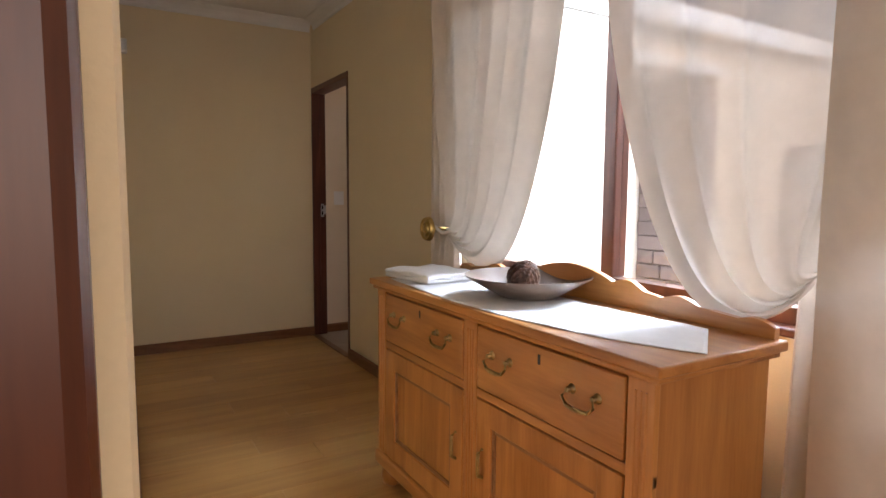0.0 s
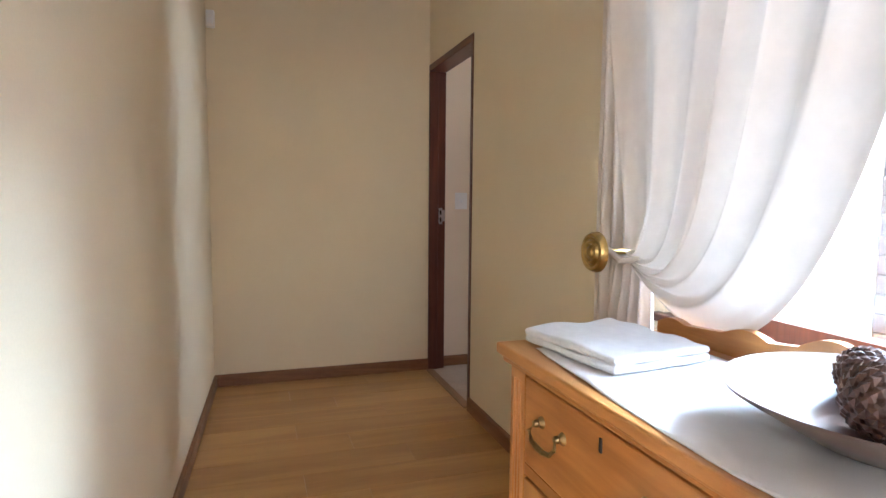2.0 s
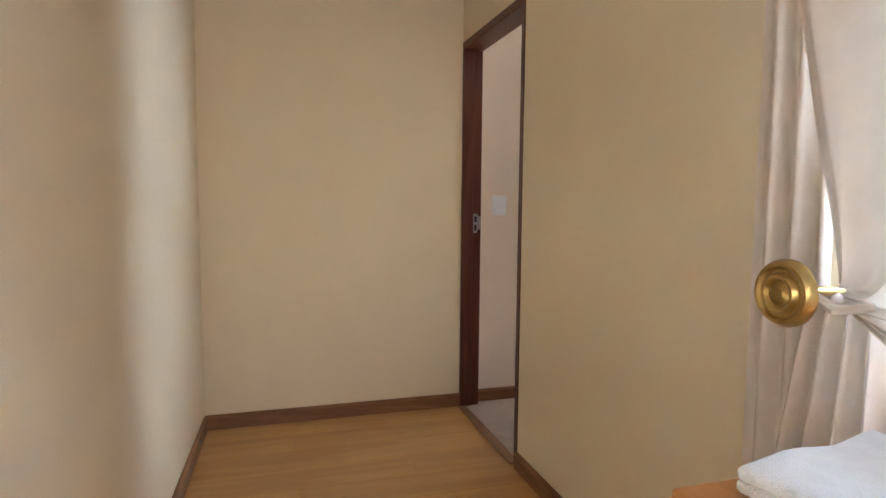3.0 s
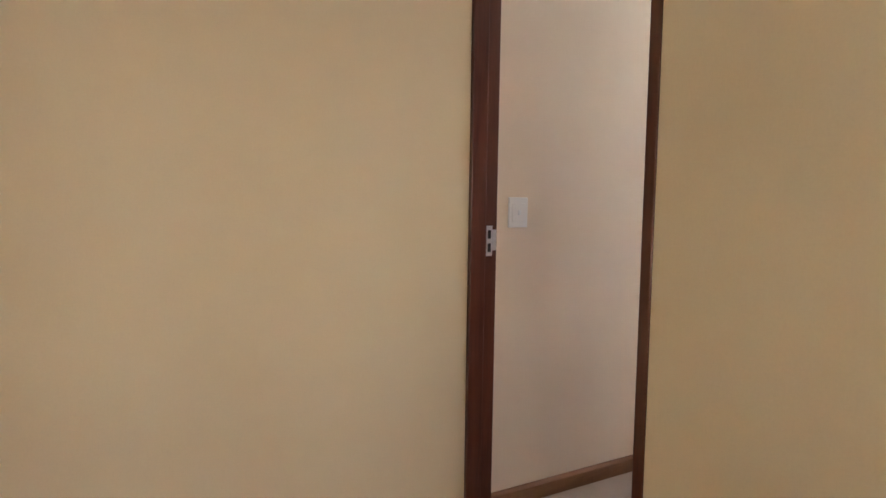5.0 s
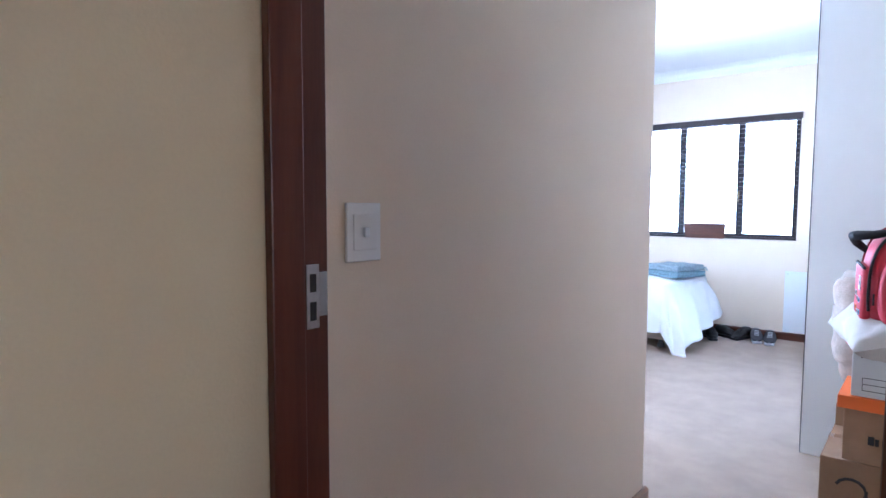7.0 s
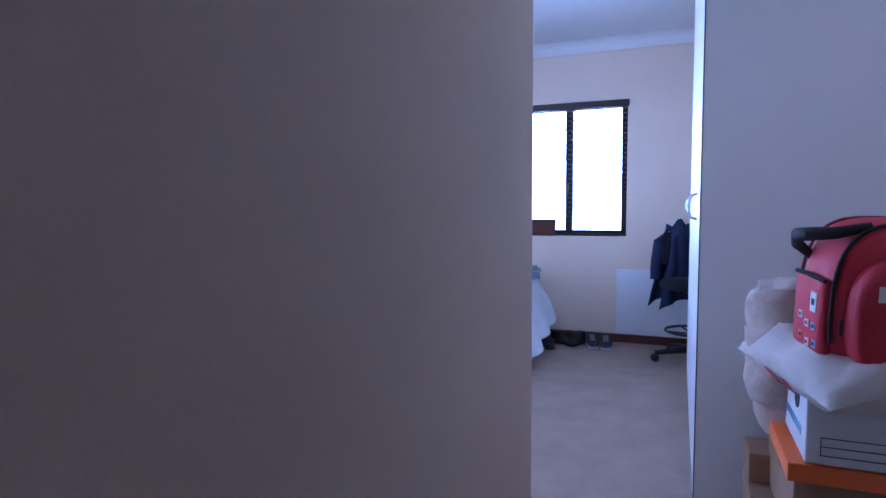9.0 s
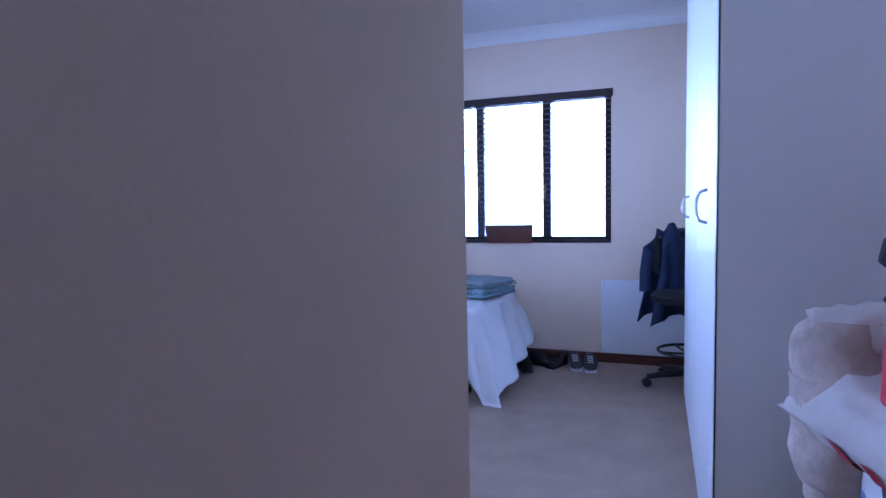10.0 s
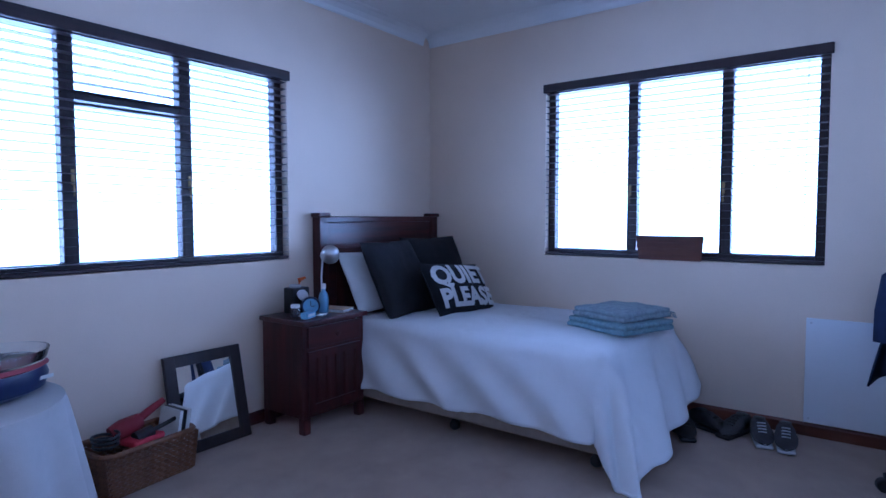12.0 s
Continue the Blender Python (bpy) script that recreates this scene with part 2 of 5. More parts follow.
BLIND = wood("dark_blind_wood", (0.012, 0.007, 0.009), (0.035, 0.018, 0.018), "y", 12, 0.35)
BLIND_X = wood("dark_blind_wood_x", (0.012, 0.007, 0.009), (0.035, 0.018, 0.018), "x", 12, 0.35)

# ---- mesh helpers ----


def box(bm, x0, x1, y0, y1, z0, z1, bevel=0.0, seg=2):
    r = bmesh.ops.create_cube(bm, size=1)
    vs = r["verts"]
    for v in vs:
        v.co = Vector(((x0 + x1) / 2 + v.co.x * (x1 - x0), (y0 + y1) / 2 + v.co.y * (y1 - y0), (z0 + z1) / 2 + v.co.z * (z1 - z0)))
    if bevel:
        es = list({e for v in vs for e in v.link_edges})
        bmesh.ops.bevel(bm, geom=es, offset=bevel, segments=seg, affect='EDGES', profile=0.5)
    return bm


def solid(x0, x1, y0, y1, z0, z1, bevel=0.0, seg=2):
    return box(bmesh.new(), x0, x1, y0, y1, z0, z1, bevel, seg)


def lathe(profile, n=32, bm=None, at=(0, 0, 0), turn=None):
    """A turned shape from (radius, height) pairs."""
    bm = bm or bmesh.new()
    m = turn or Matrix()
    rings = []
    for r, z in profile:
        rings.append([bm.verts.new(m @ Vector((r * math.cos(a), r * math.sin(a), z)) + Vector(at)) for a in (2 * math.pi * i / n for i in range(n))])
    for a, b in zip(rings, rings[1:]):
        for i in range(n):
            bm.faces.new((a[i], a[(i + 1) % n], b[(i + 1) % n], b[i]))
    bm.faces.new(rings[0][::-1])
    bm.faces.new(rings[-1])
    return bm


def tube(points, r, n=8, bm=None):
    """A round bar along a line of points."""
    bm = bm or bmesh.new()
    pts = [Vector(p) for p in points]
    rings = []
    for i, p in enumerate(pts):
        d = (pts[min(i + 1, len(pts) - 1)] - pts[max(i - 1, 0)]).normalized()
        s = d.cross(Vector((0, 0, 1)) if abs(d.z) < 0.9 else Vector((1, 0, 0))).normalized()
        u = s.cross(d)
        rr = r[i] if isinstance(r, (list, tuple)) else r
        rings.append([bm.verts.new(p + (s * math.cos(a) + u * math.sin(a)) * rr) for a in (2 * math.pi * k / n for k in range(n))])
    for a, b in zip(rings, rings[1:]):
        for i in range(n):
            bm.faces.new((a[i], a[(i + 1) % n], b[(i + 1) % n], b[i]))
    bm.faces.new(rings[0][::-1])
    bm.faces.new(rings[-1])
    return bm


def surface(f, nu, nv, bm=None, closed_u=False):
    bm = bm or bmesh.new()
    g = [[bm.verts.new(f(i / nu, j / nv)) for i in range(nu + (0 if closed_u else 1))] for j in range(nv + 1)]
    w = len(g[0])
    for j in range(nv):
        for i in range(w if closed_u else w - 1):
            bm.faces.new((g[j][i], g[j][(i + 1) % w], g[j + 1][(i + 1) % w], g[j + 1][i]))
    return bm


def mesh(name, bm, mat, smooth=False):
    bmesh.ops.recalc_face_normals(bm, faces=bm.faces)
    me = bpy.data.meshes.new(name)
    if smooth:
        for f in bm.faces:
            f.smooth = True
    bm.to_mesh(me)
    bm.free()
    me.materials.append(mat)
    if smooth:
        me.set_sharp_from_angle(angle=radians(40))
    return me


def part(name, bm, mat, parent=None, label="", smooth=False, thick=0.0):
    ob = new(name, mesh(name, bm, mat, smooth))
    if parent is not None:
        ob.parent = parent
    if thick:
        md = ob.modifiers.new("thickness", 'SOLIDIFY')
        md.thickness = thick
    return tagged(ob, label)


def thing(name, label, category, group="", m=None):
    ob = new(name)
    if m is not None:
        ob.matrix_world = m
    return tagged(ob, label, category, group)


def structure(name, bm, mat, label="", category="", smooth=False):
    return tagged(part(name, bm, mat, smooth=smooth), label, category, kind="structure")


def wall_with_hole(axis, at, thick, a0, a1, z0, z1, holes):
    """A wall plate along an axis with rectangular holes (b0, b1, c0, c1); 'at' is one face, thick may be negative."""
    bm = bmesh.new()
    lo, hi = sorted((at, at + thick))
    cuts = sorted({a0, a1, *[h[0] for h in holes], *[h[1] for h in holes]})
    for p, q in zip(cuts, cuts[1:]):
        spans = [(z0, z1)]
        for b0, b1, c0, c1 in holes:
            if b0 <= p and q <= b1:
                spans = [s for u, v in spans for s in ((u, min(v, c0)), (max(u, c1), v)) if s[1] - s[0] > 1e-4]
        for u, v in spans:
            if axis == "y":
                box(bm, lo, hi, p, q, u, v)
            else:
                box(bm, p, q, lo, hi, u, v)
    return bm


def cushion(w, h, d, puff=2.4, nu=28, nv=28, wrinkle=0.006, seed=0):
    """A stuffed rectangular pillow lying in x-z, thick along y."""
    bm = bmesh.new()
    for side in (-1, 1):
        def f(u, v):
            a, b = u * 2 - 1, v * 2 - 1
            k = max(0.0, (1 - abs(a) ** puff) * (1 - abs(b) ** puff)) ** 0.5
            pull = 1 - 0.06 * (1 - abs(a)) * abs(b) ** 3
            pull2 = 1 - 0.06 * (1 - abs(b)) * abs(a) ** 3
            n = noise.noise(Vector((a * 2.2 + seed, b * 2.2, side))) * wrinkle * 2 + noise.noise(Vector((a * 6 + seed, b * 6, side))) * wrinkle
            return Vector((a * w / 2 * pull2, side * (k * d / 2 + n * k), b * h / 2 * pull))
        surface(f, nu, nv, bm)
    bmesh.ops.remove_doubles(bm, verts=bm.verts, dist=0.0008)
    return bm


# ---- the passage ----
D0, D1 = -0.83, 0.0                  # doorway to the bedroom, along the passage's right wall
WIN = (-4.45, -2.42, 0.86, 2.18)     # passage window opening: from, to, sill, head
structure("wall_east", wall_with_hole("y", 0.0, 0.11, -6.6, 0.0, 0, ZC, [(D0, D1, -0.01, 2.07), WIN]), CREAM, "cream painted plaster passage wall with window and doorway", "wall")
structure("wall_north", solid(-2.6, 0.11, 0.0, 0.056, 0, ZC), CREAM, "plain cream painted end wall of passage", "wall")


def skew_x(y):
    return -1.39 + 0.034 * y


bm = bmesh.new()
ws = [(skew_x(0), 0.0), (skew_x(-4.20), -4.20), (skew_x(-4.40) + 0.008, -4.39), (skew_x(-4.40) + 0.004, -4.40), (skew_x(-4.40) - 0.045, -4.42), (skew_x(-4.40) - 0.045, -4.43), (-1.80, -4.43), (-1.80, 0.0)]
lo = [bm.verts.new((x, y, 0)) for x, y in ws]
hi = [bm.verts.new((x, y, ZC)) for x, y in ws]
bm.faces.new(lo[::-1])
bm.faces.new(hi)
for i in range(len(ws)):
    j = (i + 1) % len(ws)
    bm.faces.new((lo[i], lo[j], hi[j], hi[i]))
structure("wall_west", bm, CREAM, "cream painted passage wall lit by the window", "wall")
# the opening in this unseen wall is added to let fill light in
structure("wall_south", wall_with_hole("x", -6.6, -0.15, -3.6, 0.11, 0, ZC, [(-2.5, -0.5, 0.85, 2.15)]), CREAM, "unseen plain cream wall behind with added opening for fill light", "wall")
structure("wall_far_west", solid(-3.75, -3.6, -6.75, -3.5, 0, ZC), CREAM, "plain cream wall behind", "wall")
structure("wall_side", solid(-3.75, -1.8, -3.5, -3.35, 0, ZC), CREAM, "plain cream wall behind", "wall")
structure("floor", solid(-3.75, 0.0, -6.75, 0.0, -0.12, -0.012), MORTAR, "laminate floor on screed", "floor")
structure("ceiling", solid(-3.75, 0.11, -6.75, 0.056, ZC, ZC + 0.1), WHITE, "white painted passage ceiling", "ceiling")
structure("roof_passage", solid(-4.0, 0.40, -7.0, YN + 0.5, ZC + 0.12, ZC + 0.3), PLASTER, "flat roof slab over the passage", "roof")
structure("roof_bedroom", solid(0.40, XE + 0.5, -1.28, YN + 0.5, ZC + 0.12, ZC + 0.3), PLASTER, "flat roof slab over the bedroom", "roof")

# doorway the camera leaves: hardwood post
post = structure("door_1", solid(-1.80, -1.551, -4.50, -4.435, 0, ZC, 0.012), MERANTI, "red-brown hardwood door post", "door frame")


def cornice(name, x0, y0, x1, y1, nx, ny, size=0.08):
    """A coved strip between two plan points, with the room on the side (nx, ny)."""
    bm = bmesh.new()
    prof = [(0, 0), (0, -size)] + [(size * (1 - math.cos(a)) * 0.92 + 0.006, -size * (1 - math.sin(a)) * 0.92 - 0.006) for a in (0.1, 0.4, 0.8, 1.2, 1.47)] + [(size, 0)]
    ends = []
    for x, y in ((x0, y0), (x1, y1)):
        ends.append([bm.verts.new((x + nx * a, y + ny * a, ZC - 0.002 + b)) for a, b in prof])
    for i in range(len(prof)):
        j = (i + 1) % len(prof)
        bm.faces.new((ends[0][i], ends[0][j], ends[1][j], ends[1][i]))
    bm.faces.new(ends[0])
    bm.faces.new(ends[1][::-1])
    return structure(name, bm, WHITE, "white coved plaster cornice", "cornice")


cornice("trim_passage_end", -1.38, -0.002, -0.01, -0.002, 0, -1)
cornice("trim_passage_right", -0.002, -6.5, -0.002, -0.085, -1, 0)
cornice("trim_passage_left", skew_x(-4.38) + 0.002, -4.38, skew_x(-0.09) + 0.002, -0.09, 1, 0)


def skirting(name, x0, y0, x1, y1, nx, ny, mat, h=0.075, t=0.016):
    bm = bmesh.new()
    prof = [(0, 0), (t, 0), (t, h - 0.012), (t * 0.55, h - 0.003), (0.002, h), (0, h)]
    ends = [[bm.verts.new((x + nx * (a + 0.002), y + ny * (a + 0.002), b + 0.001)) for a, b in prof] for x, y in ((x0, y0), (x1, y1))]
    for i in range(len(prof)):
        j = (i + 1) % len(prof)
        bm.faces.new((ends[0][i], ends[0][j], ends[1][j], ends[1][i]))
    bm.faces.new(ends[0])
    bm.faces.new(ends[1][::-1])
    return structure(name, bm, mat, "brown stained wooden skirting board", "skirting")


skirting("baseboard_end", -1.385, 0.0, -0.004, 0.0, 0, -1, SKIRT_X)
skirting("baseboard_right", 0.0, -6.4, 0.0, D0 - 0.002, -1, 0, SKIRT_Y)
skirting("baseboard_left", skew_x(-4.39), -4.39, skew_x(-0.02), -0.02, 1, 0, SKIRT_Y)

# door frame of the bedroom
frame_door = tagged(new("door_2"), "red-brown hardwood door frame with open door", "door", kind="structure")
part("jamb", box(box(bmesh.new(), -0.004, 0.060, -0.022, -0.002, 0, 2.03, 0.003), 0.0605, 0.112, -0.014, -0.002, 0, 2.03, 0.002), MERANTI, frame_door)
part("jamb", box(box(bmesh.new(), -0.004, 0.112, D0 + 0.002, D0 + 0.034, 0, 2.03, 0.003), 0.0605, 0.112, D0 + 0.002, D0 + 0.024, 0, 2.03, 0.002), MERANTI, frame_door)
part("head", box(bmesh.new(), -0.004, 0.112, D0 + 0.002, -0.002, 2.03, 2.072, 0.003), MERANTI_Y, frame_door)
bm = box(bmesh.new(), 0.066, 0.092, -0.0162, -0.0138, 1.012, 1.122, 0.0008, 1)
strike = part("strike_plate", bm, STEEL, frame_door, "steel lock strike plate")
part("latch_hole", solid(0.072, 0.085, -0.0170, -0.0155, 1.075, 1.106), BLACK, strike)
part("latch_hole", solid(0.072, 0.085, -0.0170, -0.0155, 1.026, 1.058), BLACK, strike)
part("lip", solid(0.0915, 0.109, -0.0165, -0.0138, 1.032, 1.108, 0.0008, 1), STEEL, strike)
leaf = part("door_leaf", solid(0.12, 0.89, -0.885, -0.845, 0.012, 2.03, 0.003), MERANTI, frame_door, "red-brown hardwood door standing open")
part("door_handle", tube([(0.84, -0.845, 1.03), (0.84, -0.79, 1.03), (0.82, -0.785, 1.03), (0.72, -0.785, 1.03)], 0.009, 10), BRASS, leaf, "brass lever handle", True)
structure("threshold", solid(-0.02, 0.03, D0 + 0.036, -0.024, -0.001, 0.006, 0.002), SKIRT_Y, "brown wooden threshold strip", "threshold")

# passive sensor in the corner
sensor = thing("alarm_sensor", "small white plastic alarm sensor on wall", "sensor")
part("body", solid(-1.385, -1.335, -0.045, -0.004, 2.18, 2.28, 0.008), PLASTIC, sensor)
part("lens", solid(-1.378, -1.342, -0.052, -0.043, 2.20, 2.235, 0.004), MELAMINE, sensor)

# passage window
win = tagged(new("window_1"), "dark red wooden casement window with clear panes", "window", kind="structure")
wy0, wy1, wz0, wz1 = WIN
part("window_frame", box(box(box(box(bmesh.new(), 0.03, 0.09, wy0, wy0 + 0.05, wz0, wz1), 0.03, 0.09, wy1 - 0.05, wy1, wz0, wz1), 0.03, 0.09, wy0 + 0.05, wy1 - 0.05, wz0, wz0 + 0.05), 0.03, 0.09, wy0 + 0.05, wy1 - 0.05, wz1 - 0.05, wz1), MERANTI, win)
part("mullion", solid(0.025, 0.095, -3.315, -3.255, wz0 + 0.05, wz1 - 0.05, 0.006), MERANTI, win)
for a, b in ((wy0 + 0.05, -3.315), (-3.255, wy1 - 0.05)):
    p = part("pane", solid(0.058, 0.062, a, b, wz0 + 0.05, wz1 - 0.05), GLASS, win)
    p.visible_shadow = False
part("window_sill", solid(-0.03, 0.03, wy0 - 0.03, wy1 + 0.03, wz0 - 0.02, wz0 + 0.004, 0.005), MERANTI_Y, win)


def curtain(label, y_out, y_in, tie_y, inner_low, m, cloth, cover=-0.075, span=0.20):
    """A gathered curtain held aside at a tie; threads fall, sag and run to the tie."""
    top = 2.34
    tie = Vector((-0.150, tie_y, 1.03))
    side = 1 if y_out > y_in else -1
    cur = thing("curtain", label, "curtain", "passage window curtains")

    def f(u, v):
        y0 = y_out + (y_in - y_out) * u
        p0 = Vector((0, y0, top))
        p1 = Vector((0, y0 + side * 0.04 * u, top - 0.75))
        p2 = Vector((0, tie_y + (inner_low - tie_y) * u * 1.25, 1.07 - 0.56 * u ** 1.5))
        p3 = Vector((0, tie.y - side * 0.03 * u, tie.z + 0.03 - 0.05 * u))
        a = 1 - v
        p = p0 * a ** 3 + p1 * (3 * a * a * v) + p2 * (3 * a * v * v) + p3 * v ** 3
        gather = 1 - 0.85 * v ** 3
        ph = u * 2 * math.pi * 6.5 + 1.5 * math.sin(u * 9 + m) + 0.8 * math.sin(v * 3 + u * 5 + m)
        amp = (0.028 + 0.034 * noise.noise(Vector((u * 6, v * 1.5, m)))) * (0.55 + 0.6 * v) * gather
        fold = math.sin(ph) * amp + noise.noise(Vector((u * 22, v * 3, m + 3))) * 0.010 * gather
        p.x = -0.115 + fold - 0.05 * math.sin(v * math.pi) * u - 0.02 * v
        p.y += math.cos(ph) * amp * 0.5
        return p
    part("drape", surface(f, 150, 60), cloth, cur, smooth=True)

    def tail(u, v):
        w = 0.14 + 0.16 * v ** 0.7
        ph = u * 2 * math.pi * 4
        return Vector((-0.105 + math.sin(ph) * (0.012 + 0.022 * v), tie_y + (u - 0.5) * w + side * 0.06 * v, 1.04 - 0.95 * v))
    part("tail", surface(tail, 60, 20), cloth, cur, smooth=True)

    def back(u, v):
        ph = u * 2 * math.pi * 3
        return Vector((cover + math.sin(ph) * 0.014, y_out + side * (0.03 - span * u) + (0.02 * math.sin(v * 3)) * u, top - (top - 0.1) * v))
    part("outer_fold", surface(back, 40, 20), cloth, cur, smooth=True)
    return cur


curtain("cream cotton curtain tied back beside the window", -2.20, -3.24, -2.415, -2.98, 1.0, CURTAIN)
curtain("cream translucent curtain tied back, glowing with sunlight", -4.95, -3.36, -4.11, -3.83, 5.0, SHEER, -0.190, 0.85)
rod = thing("curtain_rod", "dark wooden curtain rod above the window", "curtain rod")
part("pole", tube([(-0.115, -1.98, 2.36), (-0.115, -5.1, 2.36)], 0.016, 12), MERANTI_Y, rod, smooth=True)
for y in (-2.08, -3.32, -5.0):
    part("bracket", solid(-0.115, 0.0, y - 0.012, y + 0.012, 2.335, 2.36, 0.003), MERANTI_Y, rod)


def holdback(y, label, hx=-0.205):
    h = thing("curtain_holdback", label, "curtain holdback", "curtain holdbacks")
    q = Matrix.Rotation(radians(-90), 4, 'Y')
    part("rosette", lathe([(0.001, 0.030), (0.012, 0.030), (0.016, 0.026), (0.021, 0.024), (0.026, 0.030), (0.031, 0.030), (0.036, 0.021), (0.041, 0.020), (0.046, 0.025), (0.052, 0.024), (0.058, 0.013), (0.058, 0.004), (0.050, 0.0), (0.001, 0.0)], 40, at=(hx, y, 1.042), turn=q), BRASS, h, smooth=True)
    part("stem", tube([(hx, y, 1.042), (0.0, y, 1.042)], 0.009, 10), BRASS, h, smooth=True)
    part("tie", tube([(-0.17, y + 0.012, 1.05), (-0.165, y - 0.05, 1.02), (-0.14, y - 0.09, 1.03), (-0.10, y - 0.06, 1.045)], 0.010, 8), CURTAIN, h, "cream cloth tie", True)


holdback(-2.385, "round stepped brass holdback beside the cream curtain")
holdback(-4.30, "round stepped brass holdback behind the cream curtain", -0.055)

# ---- sideboard ----
SX0, SX1, SY0, SY1, SZ = -0.612, -0.260, -4.045, -2.610, 0.866
sb = thing("sideboard", "honey pine sideboard with two drawers and two doors", "sideboard")
part("top", solid(SX0, SX1 + 0.10, SY0, SY1, SZ - 0.026, SZ, 0.006, 3), PINE_Y, sb)
part("moulding", solid(SX0 + 0.012, SX1 + 0.09, SY0 + 0.012, SY1 - 0.012, SZ - 0.042, SZ - 0.0265, 0.005, 2), PINE_Y, sb)
BX0 = SX0 + 0.030
part("body", solid(BX0 + 0.012, SX1 + 0.08, SY0 + 0.034, SY1 - 0.034, 0.135, SZ - 0.043), PINE_Z, sb)
ym = (SY0 + SY1) / 2
for y in (SY0 + 0.032, ym, SY1 - 0.032):
    w = 0.036
    a = min(max(y - w, SY0 + 0.03), SY1 - 0.03 - 2 * w)
    st = part("stile", solid(BX0 - 0.004, BX0 + 0.012, a, a + 2 * w, 0.135, SZ - 0.043, 0.002), PINE_Z, sb)
    for k in (0.3, 0.5, 0.7):
        part("flute", tube([(BX0 - 0.004, a + 2 * w * k, 0.16), (BX0 - 0.004, a + 2 * w * k, SZ - 0.07)], 0.0035, 6), PINE_Z, st)
part("rail", solid(BX0 - 0.002, BX0 + 0.012, SY0 + 0.03, SY1 - 0.03, 0.596, 0.622, 0.002), PINE_Y, sb)
part("plinth", solid(BX0 - 0.018, SX1 + 0.08, SY0 + 0.020, SY1 - 0.020, 0.095, 0.150, 0.010, 3), PINE_Y, sb)


def bail_handle(x, y, z, parent):
    h = part("handle", bmesh.new(), BRASS_DARK, parent)
    bm = bmesh.new()
    q = Matrix.Rotation(radians(-90), 4, 'Y')
    for s in (-1, 1):
        lathe([(0.001, 0.02), (0.006, 0.019), (0.008, 0.012), (0.005, 0.008), (0.012, 0.003), (0.013, 0.0), (0.001, 0.0)], 14, bm, (x, y + s * 0.042, z), q)
    pts = [(x - 0.016, y - 0.042, z), (x - 0.024, y - 0.052, z - 0.016), (x - 0.026, y - 0.035, z - 0.032), (x - 0.026, y - 0.012, z - 0.036), (x - 0.026, y + 0.012, z - 0.036), (x - 0.026, y + 0.035, z - 0.032), (x - 0.024, y + 0.052, z - 0.016), (x - 0.016, y + 0.042, z)]
    tube(pts, [0.0035, 0.004, 0.005, 0.006, 0.006, 0.005, 0.004, 0.0035], 8, bm)
    h.data = mesh("handle", bm, BRASS_DARK, True)


for a, b in ((SY0 + 0.108, ym - 0.04), (ym + 0.04, SY1 - 0.108)):
    d = part("drawer", solid(BX0 - 0.006, BX0 + 0.010, a, b, 0.626, SZ - 0.052, 0.004), PINE_Y, sb)
    c = (a + b) / 2
    for s in (-1, 1):
        bail_handle(BX0 - 0.006, c + s * (b - a) * 0.29, 0.742, d)
    part("keyhole", solid(BX0 - 0.0075, BX0, c - 0.005, c + 0.005, 0.768, 0.795, 0.002), BLACK, d)
    door = part("door", box(box(box(box(bmesh.new(), BX0 - 0.006, BX0 + 0.012, a, a + 0.075, 0.155, 0.592, 0.003), BX0 - 0.006, BX0 + 0.012, b - 0.075, b, 0.155, 0.592, 0.003), BX0 - 0.0055, BX0 + 0.012, a + 0.07, b - 0.07, 0.155, 0.235, 0.003), BX0 - 0.0055, BX0 + 0.012, a + 0.07, b - 0.07, 0.520, 0.592, 0.003), PINE_Z, sb)
    part("panel", solid(BX0 + 0.006, BX0 + 0.012, a + 0.072, b - 0.072, 0.232, 0.522), PINE_Z, door)
    # the shade on the bead is put into its colour with a darker wood
    bm = bmesh.new()
    for q in ((a + 0.075, a + 0.088, 0.235, 0.520), (b - 0.088, b - 0.075, 0.235, 0.520), (a + 0.088, b - 0.088, 0.235, 0.248), (a + 0.088, b - 0.088, 0.507, 0.520)):
        box(bm, BX0 - 0.001, BX0 + 0.008, q[0], q[1], q[2], q[3], 0.003)
    part("bead", bm, SKIRT_Y, door, "moulded bead, coloured darker for its shade")
    hy = b - 0.035 if b < ym else a + 0.035
    part("handle", tube([(BX0 - 0.006, hy, 0.445), (BX0 - 0.022, hy, 0.435), (BX0 - 0.024, hy, 0.40), (BX0 - 0.022, hy, 0.365), (BX0 - 0.006, hy, 0.355)], 0.0055, 8), BRASS_DARK, door, "brass drop handle", True)
for y in (SY0 + 0.07, SY1 - 0.07):
    for x in (BX0 + 0.04, SX1 + 0.03):
        part("foot", lathe([(0.02, 0.0), (0.036, 0.012), (0.045, 0.04), (0.040, 0.07), (0.026, 0.085), (0.03, 0.097)], 24, at=(x, y, 0)), PINE_Z, sb, smooth=True)
